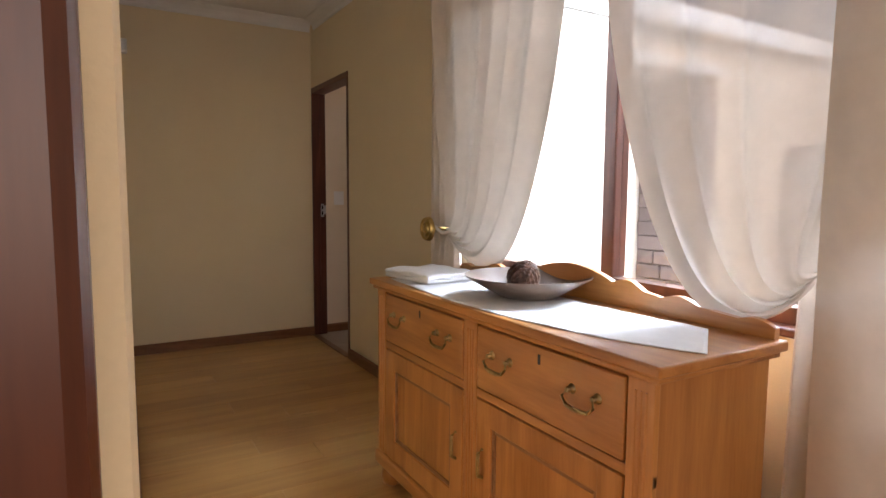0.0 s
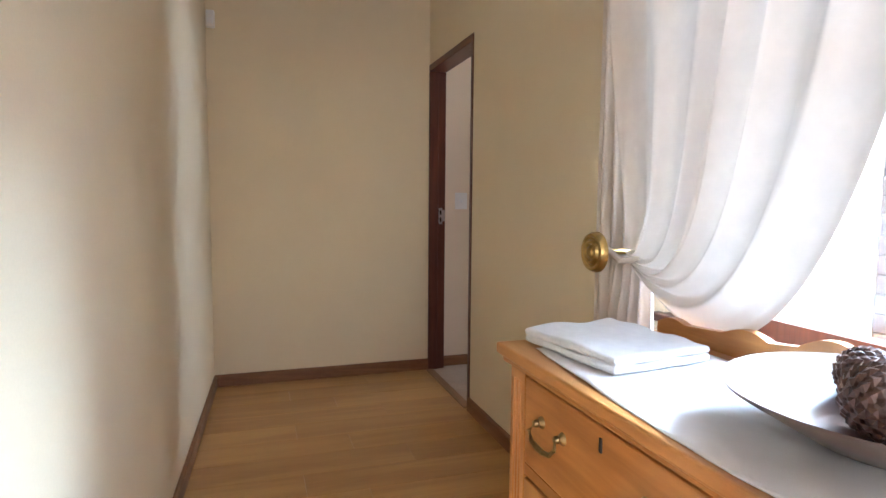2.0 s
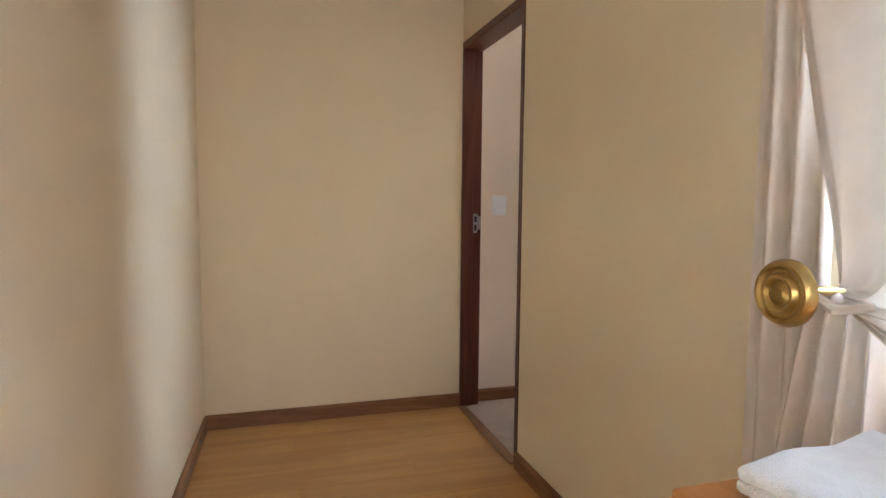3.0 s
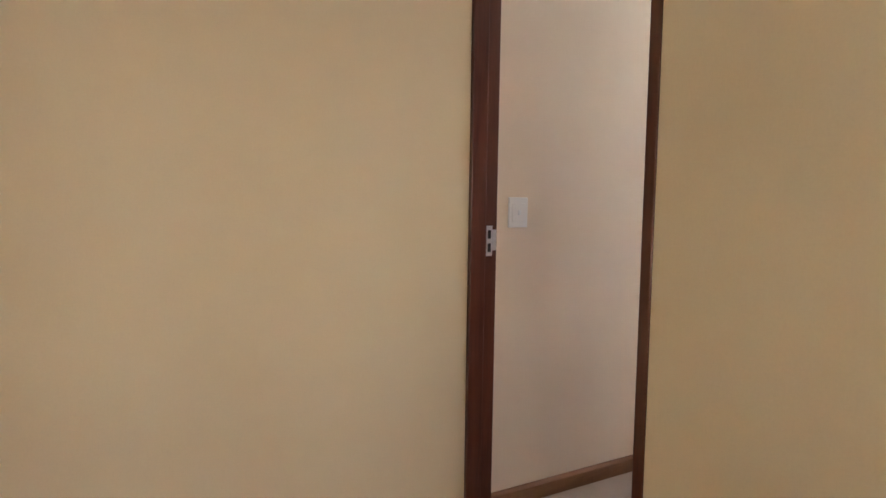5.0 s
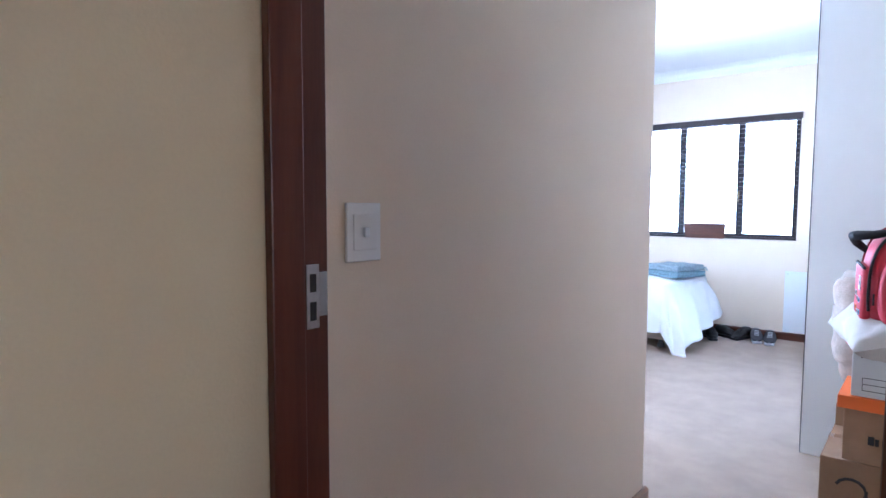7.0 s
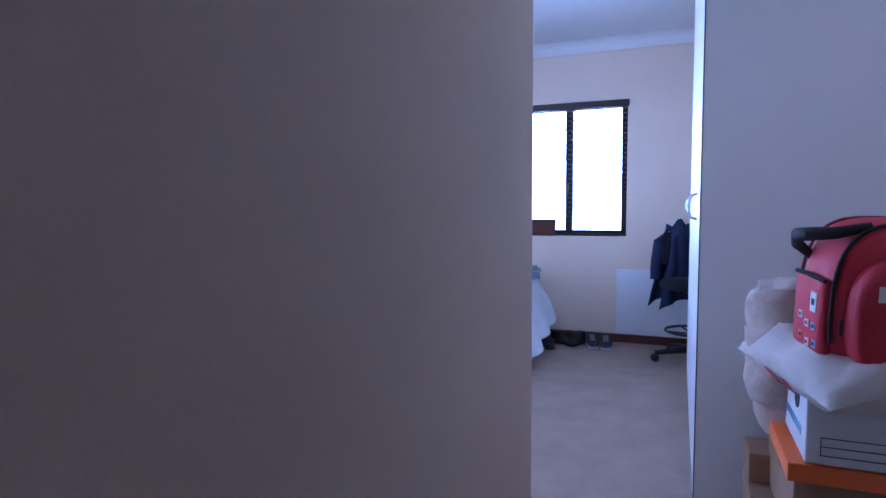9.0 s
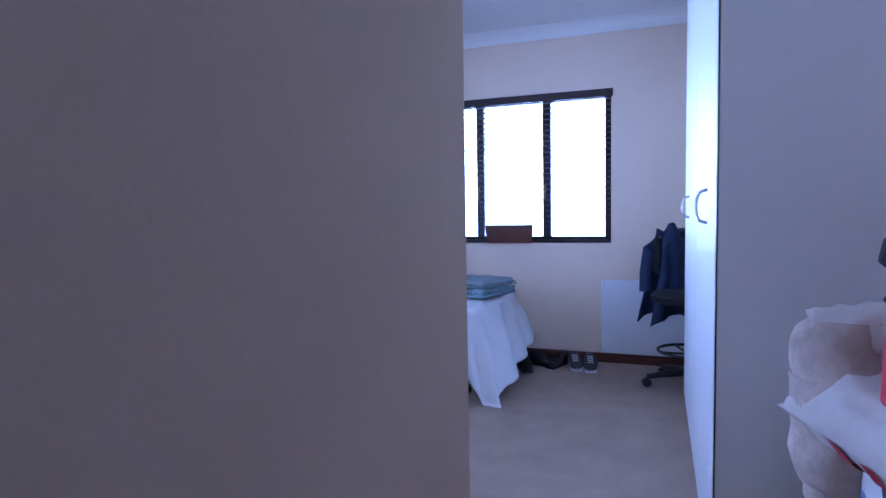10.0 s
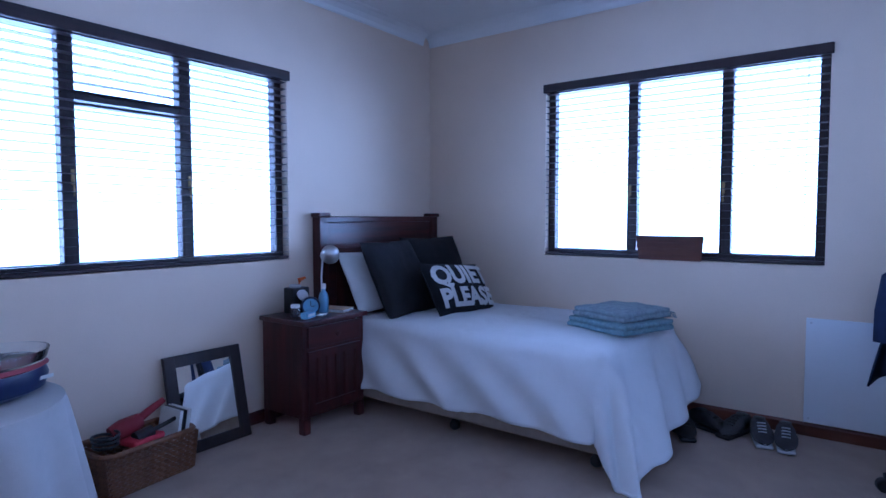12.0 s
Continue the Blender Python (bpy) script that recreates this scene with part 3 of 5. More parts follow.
# shaped back board
n = 90
bm = bmesh.new()
fr, bk = [], []
for i in range(n + 1):
    k = abs(i / n * 2 - 1)
    # centre arch, then two scrolls falling to a rounded end
    if k < 0.27:
        h = 0.088 + 0.050 * math.cos(k / 0.27 * math.pi / 2) ** 0.8
    elif k < 0.55:
        q = (k - 0.27) / 0.28
        h = 0.070 + 0.018 * (1 - q) + 0.024 * math.sin(min(1, q * 1.6) * math.pi) - 0.010 * q * q
    else:
        q = (k - 0.55) / 0.45
        h = 0.068 - 0.034 * q + 0.016 * math.sin(min(1, q * 3) * math.pi) + 0.016 * math.sin(max(0, (q - 0.7) / 0.3) * math.pi)
    y = SY0 + 0.02 + (SY1 - SY0 - 0.04) * i / n
    fr.append((bm.verts.new((SX1 + 0.072, y, SZ - 0.001)), bm.verts.new((SX1 + 0.072, y, SZ + h * 0.8))))
    bk.append((bm.verts.new((SX1 + 0.092, y, SZ - 0.001)), bm.verts.new((SX1 + 0.092, y, SZ + h * 0.8))))
for i in range(n):
    bm.faces.new((fr[i][0], fr[i + 1][0], fr[i + 1][1], fr[i][1]))
    bm.faces.new((bk[i][0], bk[i][1], bk[i + 1][1], bk[i + 1][0]))
    bm.faces.new((fr[i][1], fr[i + 1][1], bk[i + 1][1], bk[i][1]))
    bm.faces.new((fr[i][0], bk[i][0], bk[i + 1][0], fr[i + 1][0]))
bm.faces.new((fr[0][0], fr[0][1], bk[0][1], bk[0][0]))
bm.faces.new((fr[n][0], bk[n][0], bk[n][1], fr[n][1]))
part("backboard", bm, PINE_Y, sb, "wavy cut pine back board")

runner = thing("table_runner", "white cloth runner laid along the sideboard", "table runner")


def rf(u, v):
    front = Vector((-0.555 - 0.045 * math.sin(u * math.pi) + 0.11 * u ** 5, -2.70 - 1.33 * u, 0))
    rear = Vector((-0.235 + 0.01 * math.sin(u * 7), -2.72 - 1.16 * u, 0))
    p = front.lerp(rear, v)
    p.z = SZ + 0.0025 + 0.0018 * noise.noise(Vector((u * 30, v * 6, 0))) + 0.004 * max(0, noise.noise(Vector((u * 9, v * 2, 4))))
    return p


part("cloth", surface(rf, 110, 30), LINEN, runner, smooth=True, thick=0.0015)

towel = thing("folded_towel", "folded white terry towel on the sideboard", "towel")


def towel_layer(z, h, sx, sy, cx, cy, rz, seed):
    bm = bmesh.new()
    box(bm, -sx / 2, sx / 2, -sy / 2, sy / 2, 0, h, h * 0.42, 4)
    bmesh.ops.subdivide_edges(bm, edges=[e for e in bm.edges if e.calc_length() > 0.08], cuts=9, use_grid_fill=True)
    for v in bm.verts:
        v.co.z += 0.009 * noise.noise(v.co * 14 + Vector((seed, 0, 0))) * min(1, v.co.z / h + 0.2)
        v.co.xy *= 1 + 0.03 * noise.noise(v.co * 9 + Vector((0, seed, 0)))
    bm.transform(Matrix.Translation((cx, cy, z)) @ Matrix.Rotation(radians(rz), 4, 'Z'))
    return bm


part("fold", towel_layer(SZ + 0.006, 0.017, 0.25, 0.29, -0.415, -2.775, 8, 1), TOWEL, towel, smooth=True)
part("fold", towel_layer(SZ + 0.0225, 0.018, 0.25, 0.285, -0.415, -2.775, 9, 5), TOWEL, towel, smooth=True)

dish = thing("shallow_dish", "wide shallow glazed grey-brown dish on the runner", "dish")
part("bowl", lathe([(0.001, 0.012), (0.085, 0.012), (0.09, 0.014), (0.20, 0.066), (0.208, 0.072), (0.205, 0.066), (0.10, 0.006), (0.085, 0.0), (0.001, 0.0)][::-1], 64, at=(-0.345, -3.300, SZ + 0.006)), GLAZE, dish, smooth=True)


def scale_ball(label, c, r, tilt):
    t = thing("decorative_ball", label, "ornament", "carved balls in the dish")
    part("core", lathe([(0.001, -r * 0.9), (r * 0.7, -r * 0.62), (r * 0.93, 0), (r * 0.7, r * 0.62), (0.001, r * 0.9)], 18, at=c), CONE, t)
    bm = bmesh.new()
    q = Matrix.Rotation(radians(tilt), 4, 'X')
    rows = 13
    for i in range(1, rows):
        th = math.pi * i / rows
        cnt = max(4, round(20 * math.sin(th)))
        for j in range(cnt):
            ph = 2 * math.pi * (j + (i % 2) / 2) / cnt
            d = Vector((math.sin(th) * math.cos(ph), math.sin(th) * math.sin(ph), math.cos(th)))
            e1 = Vector((-math.sin(ph), math.cos(ph), 0))
            e2 = d.cross(e1)
            s = r * 0.17
            vs = [bm.verts.new(q @ (d * r * k + e1 * a * s + e2 * b * s) + Vector(c)) for a, b, k in ((-1, 0, 0.93), (0, -1.2, 0.93), (1, 0, 0.93), (0, 1.3, 0.96))]
            tip = bm.verts.new(q @ (d * r * 1.03 + e2 * 0.35 * s) + Vector(c))
            for a in range(4):
                bm.faces.new((vs[a], vs[(a + 1) % 4], tip))
    part("scale_shell", bm, CONE, t)


scale_ball("brown carved scale-patterned ball in the dish", (-0.365, -3.300, SZ + 0.070), 0.054, 40)
scale_ball("smaller brown carved ball in the dish", (-0.285, -3.215, SZ + 0.073), 0.042, 70)

# ---- bedroom shell ----
YS, XW, YSW = -0.98, 1.787, 0.050
NW = (2.40, 4.22, 0.935, 2.045)      # north window
EW = (0.14, 1.775, 0.925, 2.08)      # east window
structure("wall_switch", solid(0.112, XW, YSW, YSW + 0.12, 0, ZC, 0.006, 3), BED_WALL, "pale painted wall with light switch", "wall")
structure("wall_bed_west", solid(XW - 0.12, XW, YSW + 0.12, YN, 0, ZC), BED_WALL, "pale painted bedroom wall", "wall")
structure("wall_bed_north", wall_with_hole("x", YN, 0.22, XW - 0.12, XE + 0.22, 0, ZC, [NW]), BED_WALL, "pale painted bedroom wall with window", "wall")
structure("wall_bed_east", wall_with_hole("y", XE, 0.22, YS - 0.15, YN, 0, ZC, [EW]), BED_WALL, "pale painted bedroom wall with window", "wall")
structure("wall_bed_south", solid(0.112, XE, YS - 0.15, YS, 0, ZC), BED_WALL, "pale painted bedroom wall behind wardrobe", "wall")
structure("carpet", solid(0.0, XE, YS, YN, -0.05, 0.0), CARPET, "beige fitted carpet", "floor")
structure("ceiling_bedroom", solid(0.11, XE + 0.22, YS - 0.15, YN + 0.22, ZC, ZC + 0.1), WHITE, "white painted bedroom ceiling", "ceiling")
cornice("trim_bed_east", XE - 0.002, YS, XE - 0.002, YN, -1, 0, 0.09)
cornice("trim_bed_north", XW, YN - 0.002, XE - 0.09, YN - 0.002, 0, -1, 0.09)
cornice("trim_bed_switch", 0.115, YSW - 0.002, XW, YSW - 0.002, 0, -1, 0.09)
skirting("baseboard_switch", 0.114, YSW, XW + 0.016, YSW, 0, -1, SKIRT_X, 0.07)
skirting("baseboard_bed_west", XW, YSW, XW, YN - 0.02, 1, 0, SKIRT_Y, 0.07)
skirting("baseboard_bed_north", XW + 0.02, YN, XE - 0.02, YN, 0, -1, MAHOG_X, 0.07)
skirting("baseboard_bed_east", XE, YS + 0.02, XE, YN - 0.02, -1, 0, MERANTI_Y, 0.07)

sw = thing("light_switch", "white plastic single light switch on the wall", "switch")
part("cover_plate", solid(0.203, 0.293, YSW - 0.009, YSW - 0.001, 1.112, 1.228, 0.003, 3), PLASTIC, sw)
part("rocker_panel", solid(0.219, 0.281, YSW - 0.0115, YSW - 0.008, 1.135, 1.205, 0.0015), PLASTIC, sw)
part("rocker", solid(0.243, 0.257, YSW - 0.0165, YSW - 0.010, 1.160, 1.180, 0.003), MELAMINE, sw)


def casement(name, axis, span, at, out, posts, transom=None, label=""):
    """A dark wooden window; axis 'y' lies in an x-plane wall, 'x' in a y-plane wall; out: the outward sign."""
    a0, a1, z0, z1 = span
    w = tagged(new(name), label, "window", kind="structure")

    def bar(nm, p, q, u, v, d0=0.055, d1=0.12, par=w, mat=FRAME_WOOD, bev=0.005):
        lo, hi = at + out * d0, at + out * d1
        lo, hi = min(lo, hi), max(lo, hi)
        return part(nm, solid(lo, hi, p, q, u, v, bev) if axis == "y" else solid(p, q, lo, hi, u, v, bev), mat, par)
    bar("window_frame", a0, a0 + 0.05, z0, z1)
    bar("window_frame", a1 - 0.05, a1, z0, z1)
    bar("window_frame", a0 + 0.05, a1 - 0.05, z0, z0 + 0.05)
    bar("window_frame", a0 + 0.05, a1 - 0.05, z1 - 0.05, z1)
    edges = [a0 + 0.05]
    for p in posts:
        bar("mullion", p - 0.032, p + 0.032, z0 + 0.05, z1 - 0.05)
        edges += [p - 0.032, p + 0.032]
    edges.append(a1 - 0.05)
    for i in range(0, len(edges), 2):
        g = bar("pane", edges[i], edges[i + 1], z0 + 0.05, z1 - 0.05, 0.085, 0.089, mat=GLASS, bev=0)
        g.visible_shadow = False
    if transom:
        i, z = transom
        bar("transom", edges[2 * i], edges[2 * i + 1], z - 0.03, z + 0.03)
    for k in (1, 2):
        p = posts[k - 1] if k - 1 < len(posts) else posts[0]
        s = bar("stay_plate", p + 0.004, p + 0.02, z0 + 0.40, z0 + 0.47, 0.047, 0.056, mat=BRASS_DARK, bev=0.001)
        bar("stay_lever", p + 0.008, p + 0.016, z0 + 0.35, z0 + 0.43, 0.036, 0.046, par=s, mat=BRASS_DARK, bev=0.002)
    return w


casement("window_2", "x", NW, YN, 1, [3.055, 3.61], (1, 1.725), "dark wooden window with three panes, bright sky outside")
casement("window_3", "y", EW, XE, 1, [0.64, 1.19], None, "dark wooden window with three panes, bright sky outside")


def blind(axis, span, at, out, label):
    a0, a1, z0, z1 = span
    b = thing("venetian_blind", label, "blind", "bedroom blinds")
    c = at + out * 0.022
    mat = BLIND if axis == "y" else BLIND_X

    def bar(nm, p, q, u, v, t0, t1, bev=0.004):
        lo, hi = sorted((at - out * t0, at - out * t1))
        return part(nm, solid(lo, hi, p, q, u, v, bev) if axis == "y" else solid(p, q, lo, hi, u, v, bev), mat, b)
    bar("valance", a0 - 0.012, a1 + 0.012, z1 - 0.045, z1 + 0.012, -0.01, 0.018)
    bar("bottom_rail", a0 + 0.004, a1 - 0.004, z0 + 0.006, z0 + 0.024, -0.046, 0.004)
    count = 26
    half = (a1 - a0) / 2 - 0.006
    bm = bmesh.new()
    if axis == "y":
        box(bm, -0.024, 0.024, -half, half, -0.0011, 0.0011)
    else:
        box(bm, -half, half, -0.024, 0.024, -0.0011, 0.0011)
    slat = mesh("slat", bm, mat)
    for i in range(count):
        o = new("slat", slat)
        o.parent = b
        z = z0 + 0.045 + (z1 - z0 - 0.10) * i / (count - 1)
        tilt = radians(2.5 + (i * 7 % 5) * 0.25)
        if axis == "y":
            o.matrix_local = Matrix.Translation((c, (a0 + a1) / 2, z)) @ Matrix.Rotation(tilt * out, 4, 'Y')
        else:
            o.matrix_local = Matrix.Translation(((a0 + a1) / 2, c, z)) @ Matrix.Rotation(-tilt * out, 4, 'X')
    for p in (a0 + 0.10, a0 + (a1 - a0) * 0.36, a1 - (a1 - a0) * 0.36, a1 - 0.10):
        for s in (-0.022, 0.022):
            q = [(c + s, p, z0 + 0.02), (c + s, p, z1 - 0.04)] if axis == "y" else [(p, c + s, z0 + 0.02), (p, c + s, z1 - 0.04)]
            part("cord", tube(q, 0.0008, 4), FRAME_WOOD, b)
    return b


blind("x", NW, YN, 1, "dark wooden venetian blind with open slats")
blind("y", EW, XE, 1, "dark wooden venetian blind with open slats")
valance_box = thing("blind_slat_bundle", "dark red wooden spare slat bundle standing on the window sill", "slat bundle")
for i in range(4):
    part("slat", solid(XE - 0.030 - 0.004 * i, XE - 0.027 - 0.004 * i, 0.745 - 0.004 * i, 1.115 + 0.004 * i, 0.925 + 0.036 * i, 0.925 + 0.036 * i + 0.040, 0.001, 1), MERANTI_Y, valance_box)

panel = thing("panel_heater", "flat white wall panel heater above the skirting", "heater")
part("plate", solid(XE - 0.022, XE - 0.010, -0.40, 0.213, 0.078, 0.645, 0.002), MELAMINE, panel)
for y, z in ((0.19, 0.62), (-0.37, 0.62), (0.19, 0.10), (-0.37, 0.10)):
    part("spacer", lathe([(0.006, 0), (0.006, 0.014), (0.004, 0.016)], 10, at=(XE - 0.008, y, z), turn=Matrix.Rotation(radians(-90), 4, 'Y')), STEEL, panel)

# ---- wardrobe ----
wd = thing("wardrobe", "tall white melamine built-in wardrobe with bow handles", "wardrobe")
WF = -0.352
part("body", solid(2.818, 4.80, YS + 0.004, WF - 0.020, 0.0, ZC - 0.004), MELAMINE, wd)
part("end_panel", solid(2.80, 2.817, YS + 0.004, WF - 0.006, 0.0, ZC - 0.004, 0.001, 1), MELAMINE, wd)
part("edge_strip", solid(2.7995, 2.8165, WF - 0.0055, WF - 0.002, 0.0, ZC - 0.004), BLACK, wd, "dark edge gap")
for i, (a, b, hx) in enumerate(((2.822, 3.71, 3.12), (3.714, 4.798, 4.33))):
    d = part("door", solid(a, b, WF - 0.019, WF, 0.06, ZC - 0.03, 0.002, 1), MELAMINE, wd)
    part("handle", tube([(hx, WF, 1.245), (hx + 0.004, WF + 0.022, 1.238), (hx + 0.008, WF + 0.032, 1.215), (hx + 0.008, WF + 0.034, 1.19), (hx + 0.008, WF + 0.032, 1.165), (hx + 0.004, WF + 0.022, 1.142), (hx, WF, 1.135)], 0.006, 10), STEEL, d, "curved steel bow handle", True)
part("plinth", solid(2.83, 4.79, WF - 0.019, WF - 0.012, 0.0, 0.058), MELAMINE, wd)

# ---- bed ----
bed = thing("bed", "double divan bed with dark mahogany headboard", "bed")
BXA, BXB, BYA, BYB = 4.50, 5.54, 0.90, 2.70
part("base", solid(BXA, BXB, BYA, BYB, 0.075, 0.29, 0.025, 3), BASECLOTH, bed)
part("mattress", solid(BXA + 0.01, BXB - 0.01, BYA + 0.01, BYB, 0.292, 0.52, 0.05, 4), LINEN, bed, "white mattress")
for x in (BXA + 0.07, BXB - 0.07):
    for y in (BYA + 0.07, 1.8, BYB - 0.07):
        part("leg", lathe([(0.02, 0), (0.03, 0.01), (0.03, 0.03), (0.018, 0.05), (0.022, 0.076)], 16, at=(x, y, 0)), BLACK, bed, smooth=True)
HX0, HX1, HY = 4.40, 5.60, YN - 0.02
hb = part("headboard", solid(HX0 + 0.06, HX1 - 0.06, HY - 0.035, HY - 0.005, 0.30, 1.175, 0.004), MAHOG_X, bed)
part("top_rail", solid(HX0 + 0.06, HX1 - 0.06, HY - 0.045, HY, 1.155, 1.195, 0.006), MAHOG_X, hb)
part("moulding", solid(HX0 + 0.13, HX1 - 0.13, HY - 0.043, HY - 0.034, 0.99, 1.015, 0.004), MAHOG_X, hb)
part("panel", solid(HX0 + 0.15, HX1 - 0.15, HY - 0.041, HY - 0.034, 0.50, 0.97, 0.003), MAHOG, hb)
for x in (HX0 + 0.03, HX1 - 0.03):
    po = part("post", solid(x - 0.035, x + 0.035, HY - 0.06, HY + 0.01, 0.0, 1.19, 0.004), MAHOG, bed)
    part("cap", solid(x - 0.048, x + 0.048, HY - 0.072, HY + 0.014, 1.19, 1.218, 0.008, 3), MAHOG, po)

duvet = thing("duvet", "crumpled white cotton duvet hanging over the bed", "duvet")


def duvet_f(u, v):
    over = 0.50
    x = BXA - over + 0.05 + (BXB - BXA + over + 0.35) * u
    hang = (over + 0.02) * (1 - 0.34 * u)
    y = BYA - hang + (BYB - 0.18 - BYA + hang) * v
    cx, cy = min(max(x, BXA + 0.02), BXB - 0.0), max(y, BYA + 0.04)
    dx, dy = x - cx, y - cy
    d = math.hypot(dx, dy)
    top = 0.575 + 0.020 * noise.noise(Vector((x * 2.2, y * 2.2, 1))) + 0.010 * noise.noise(Vector((x * 7, y * 4, 2)))
    top += 0.012 * math.exp(-((y - 1.72) / 0.10) ** 2) * noise.noise(Vector((x * 20, y * 30, 0)))
    if d < 1e-6:
        return Vector((x, y, top))
    ux, uy = dx / d, dy / d
    s = min(d, 0.10)
    arc = s / 0.10 * math.pi / 2
    outw, down = 0.06 * math.sin(arc), 0.06 * (1 - math.cos(arc))
    r = max(0, d - 0.10)
    tang = x * 1.0 - y * 1.0
    flare = (0.16 + 0.36 * max(0.0, -uy) ** 2 + 0.10 * noise.noise(Vector((tang * 4, 0, 7)))) * (1.0 if ux > -0.99 else 0.6)
    outw += r * flare + 0.022 * math.sin(tang * 17 + 2 * noise.noise(Vector((tang * 3, 0, 0)))) * min(1, r / 0.2)
    down += r * 0.96
    if dx > 0:
        outw = min(outw, 0.06 + 0.30 * max(0.0, -uy))
    z = max(top - down, 0.012 + 0.004 * noise.noise(Vector((x * 9, y * 9, 0))))
    return Vector((cx + ux * outw, cy + uy * outw, z))


part("cover", surface(duvet_f, 110, 150), DUVET, duvet, smooth=True, thick=0.012)


def place_pillow(name, label, w, h, d, m, mat, seed, category="pillow"):
    p = thing(name, label, category, "pillows on the bed", m)
    part("case", cushion(w, h, d, seed=seed), mat, p, smooth=True)
    return p


place_pillow("pillow", "white cotton pillow leaning on the headboard", 0.62, 0.42, 0.15, pose(4.80, 2.56, 0.78, -28, 0, 0), LINEN, 3)
place_pillow("cushion", "large black square cushion leaning on pillow", 0.54, 0.52, 0.16, pose(4.80, 2.40, 0.80, -26, 0, 6), NAVY_BLACK, 5)
place_pillow("cushion", "large black square cushion near the wall", 0.54, 0.52, 0.16, pose(5.26, 2.44, 0.81, -24, 0, -8), NAVY_BLACK, 8)
word = place_pillow("word_cushion", "black rectangular cushion printed QUIET PLEASE", 0.60, 0.38, 0.13, pose(5.085, 2.13, 0.715, -32, 4, -4), NAVY_BLACK, 12)


def lettering(text, size, x, z, parent, y0):
    cu = bpy.data.curves.new("lettering", 'FONT')
    cu.body, cu.size, cu.extrude, cu.align_x, cu.offset, cu.resolution_u = text, size, 0.0, 'CENTER', 0.008, 3
    tmp = new("lettering", cu)
    me = bpy.data.meshes.new_from_object(tmp.evaluated_get(bpy.context.evaluated_depsgraph_get()))
    bpy.data.objects.remove(tmp)
    bm = bmesh.new()
    bm.from_mesh(me)
    bmesh.ops.subdivide_edges(bm, edges=[e for e in bm.edges if e.calc_length() > 0.03], cuts=2)
    bmesh.ops.triangulate(bm, faces=bm.faces)
    for v in bm.verts:
        X, Z = x + v.co.x * 1.0, z + v.co.y
        a, b = X / 0.30, Z / 0.19
        k = max(0.0, (1 - min(1, abs(a)) ** 2.4) * (1 - min(1, abs(b)) ** 2.4)) ** 0.5
        v.co = Vector((X, y0 - k * 0.065 - 0.011, Z))
    return part("lettering", bm, LETTER, parent, "bold grey-white printed letters")


lettering("QUIET", 0.190, 0.0, 0.012, word, 0.0)
lettering("PLEASE", 0.166, 0.0, -0.140, word, 0.0)


def folded(label, m, sx, sy, layers, h, mat, fringe=False):
    t = thing("folded_blanket", label, "blanket", "blankets on the bed", m)
    for i in range(layers):
        bm = towel_layer(h * i, h * 1.08, sx - 0.012 * (i % 2), sy - 0.010 * (i % 3), 0.006 * (i % 2), 0, 1.5 * (i % 2), i * 3.1)
        part("fold", bm, mat, t, smooth=True)
    if fringe:
        bm = bmesh.new()
        for i in range(46):
            y = -sy / 2 + sy * i / 45
            tube([(sx / 2 - 0.01, y, h * 1.2), (sx / 2 + 0.03, y + random.uniform(-.006, .006), h * 0.8), (sx / 2 + 0.045, y + random.uniform(-.015, .015), -0.01)], 0.0025, 4, bm)
        part("fringe", bm, mat, t)
    return t


folded("folded teal wool blanket on the duvet", pose(5.03, 1.03, 0.590, 0, 0, -22), 0.40, 0.40, 2, 0.026, BLANKET2)
folded("folded blue-grey fringed wool blanket on another blanket", pose(5.08, 1.04, 0.646, 0, 0, -20), 0.39, 0.36, 2, 0.024, BLANKET, True)

# ---- bedside ----
ns = thing("nightstand", "dark mahogany nightstand with drawer and slatted door", "nightstand")
N0, N1, M0, M1 = 3.985, 4.45, 2.38, 2.74
part("top", solid(N0 - 0.02, N1 + 0.005, M0 - 0.025, M1, 0.605, 0.630, 0.006, 3), MAHOG_X, ns)
part("body", solid(N0, N1, M0 + 0.012, M1 - 0.005, 0.09, 0.604, 0.003), MAHOG, ns)
dr = part("drawer", solid(N0 + 0.035, N1 - 0.035, M0, M0 + 0.014, 0.475, 0.590, 0.003), MAHOG_X, ns)
part("knob", lathe([(0.006, 0), (0.006, 0.01), (0.015, 0.018), (0.014, 0.026), (0.001, 0.030)], 20, at=((N0 + N1) / 2, M0, 0.532), turn=Matrix.Rotation(radians(90), 4, 'X')), MAHOG, dr, smooth=True)
dd = part("door", box(box(box(box(bmesh.new(), N0 + 0.035, N0 + 0.075, M0, M0 + 0.014, 0.12, 0.455), N1 - 0.075, N1 - 0.035, M0, M0 + 0.014, 0.12, 0.455), N0 + 0.075, N1 - 0.075, M0, M0 + 0.014, 0.12, 0.16), N0 + 0.075, N1 - 0.075, M0, M0 + 0.014, 0.415, 0.455), MAHOG, ns)
for i in range(4):
    x = N0 + 0.100 + i * 0.068
    part("slat", solid(x, x + 0.026, M0 + 0.002, M0 + 0.0125, 0.16, 0.415, 0.002, 1), MAHOG, dd)
for x in (N0 + 0.025, N1 - 0.025):
    for y in (M0 + 0.03, M1 - 0.03):
        part("foot", solid(x - 0.024, x + 0.024, y - 0.024, y + 0.024, 0, 0.09, 0.006), MAHOG, ns)

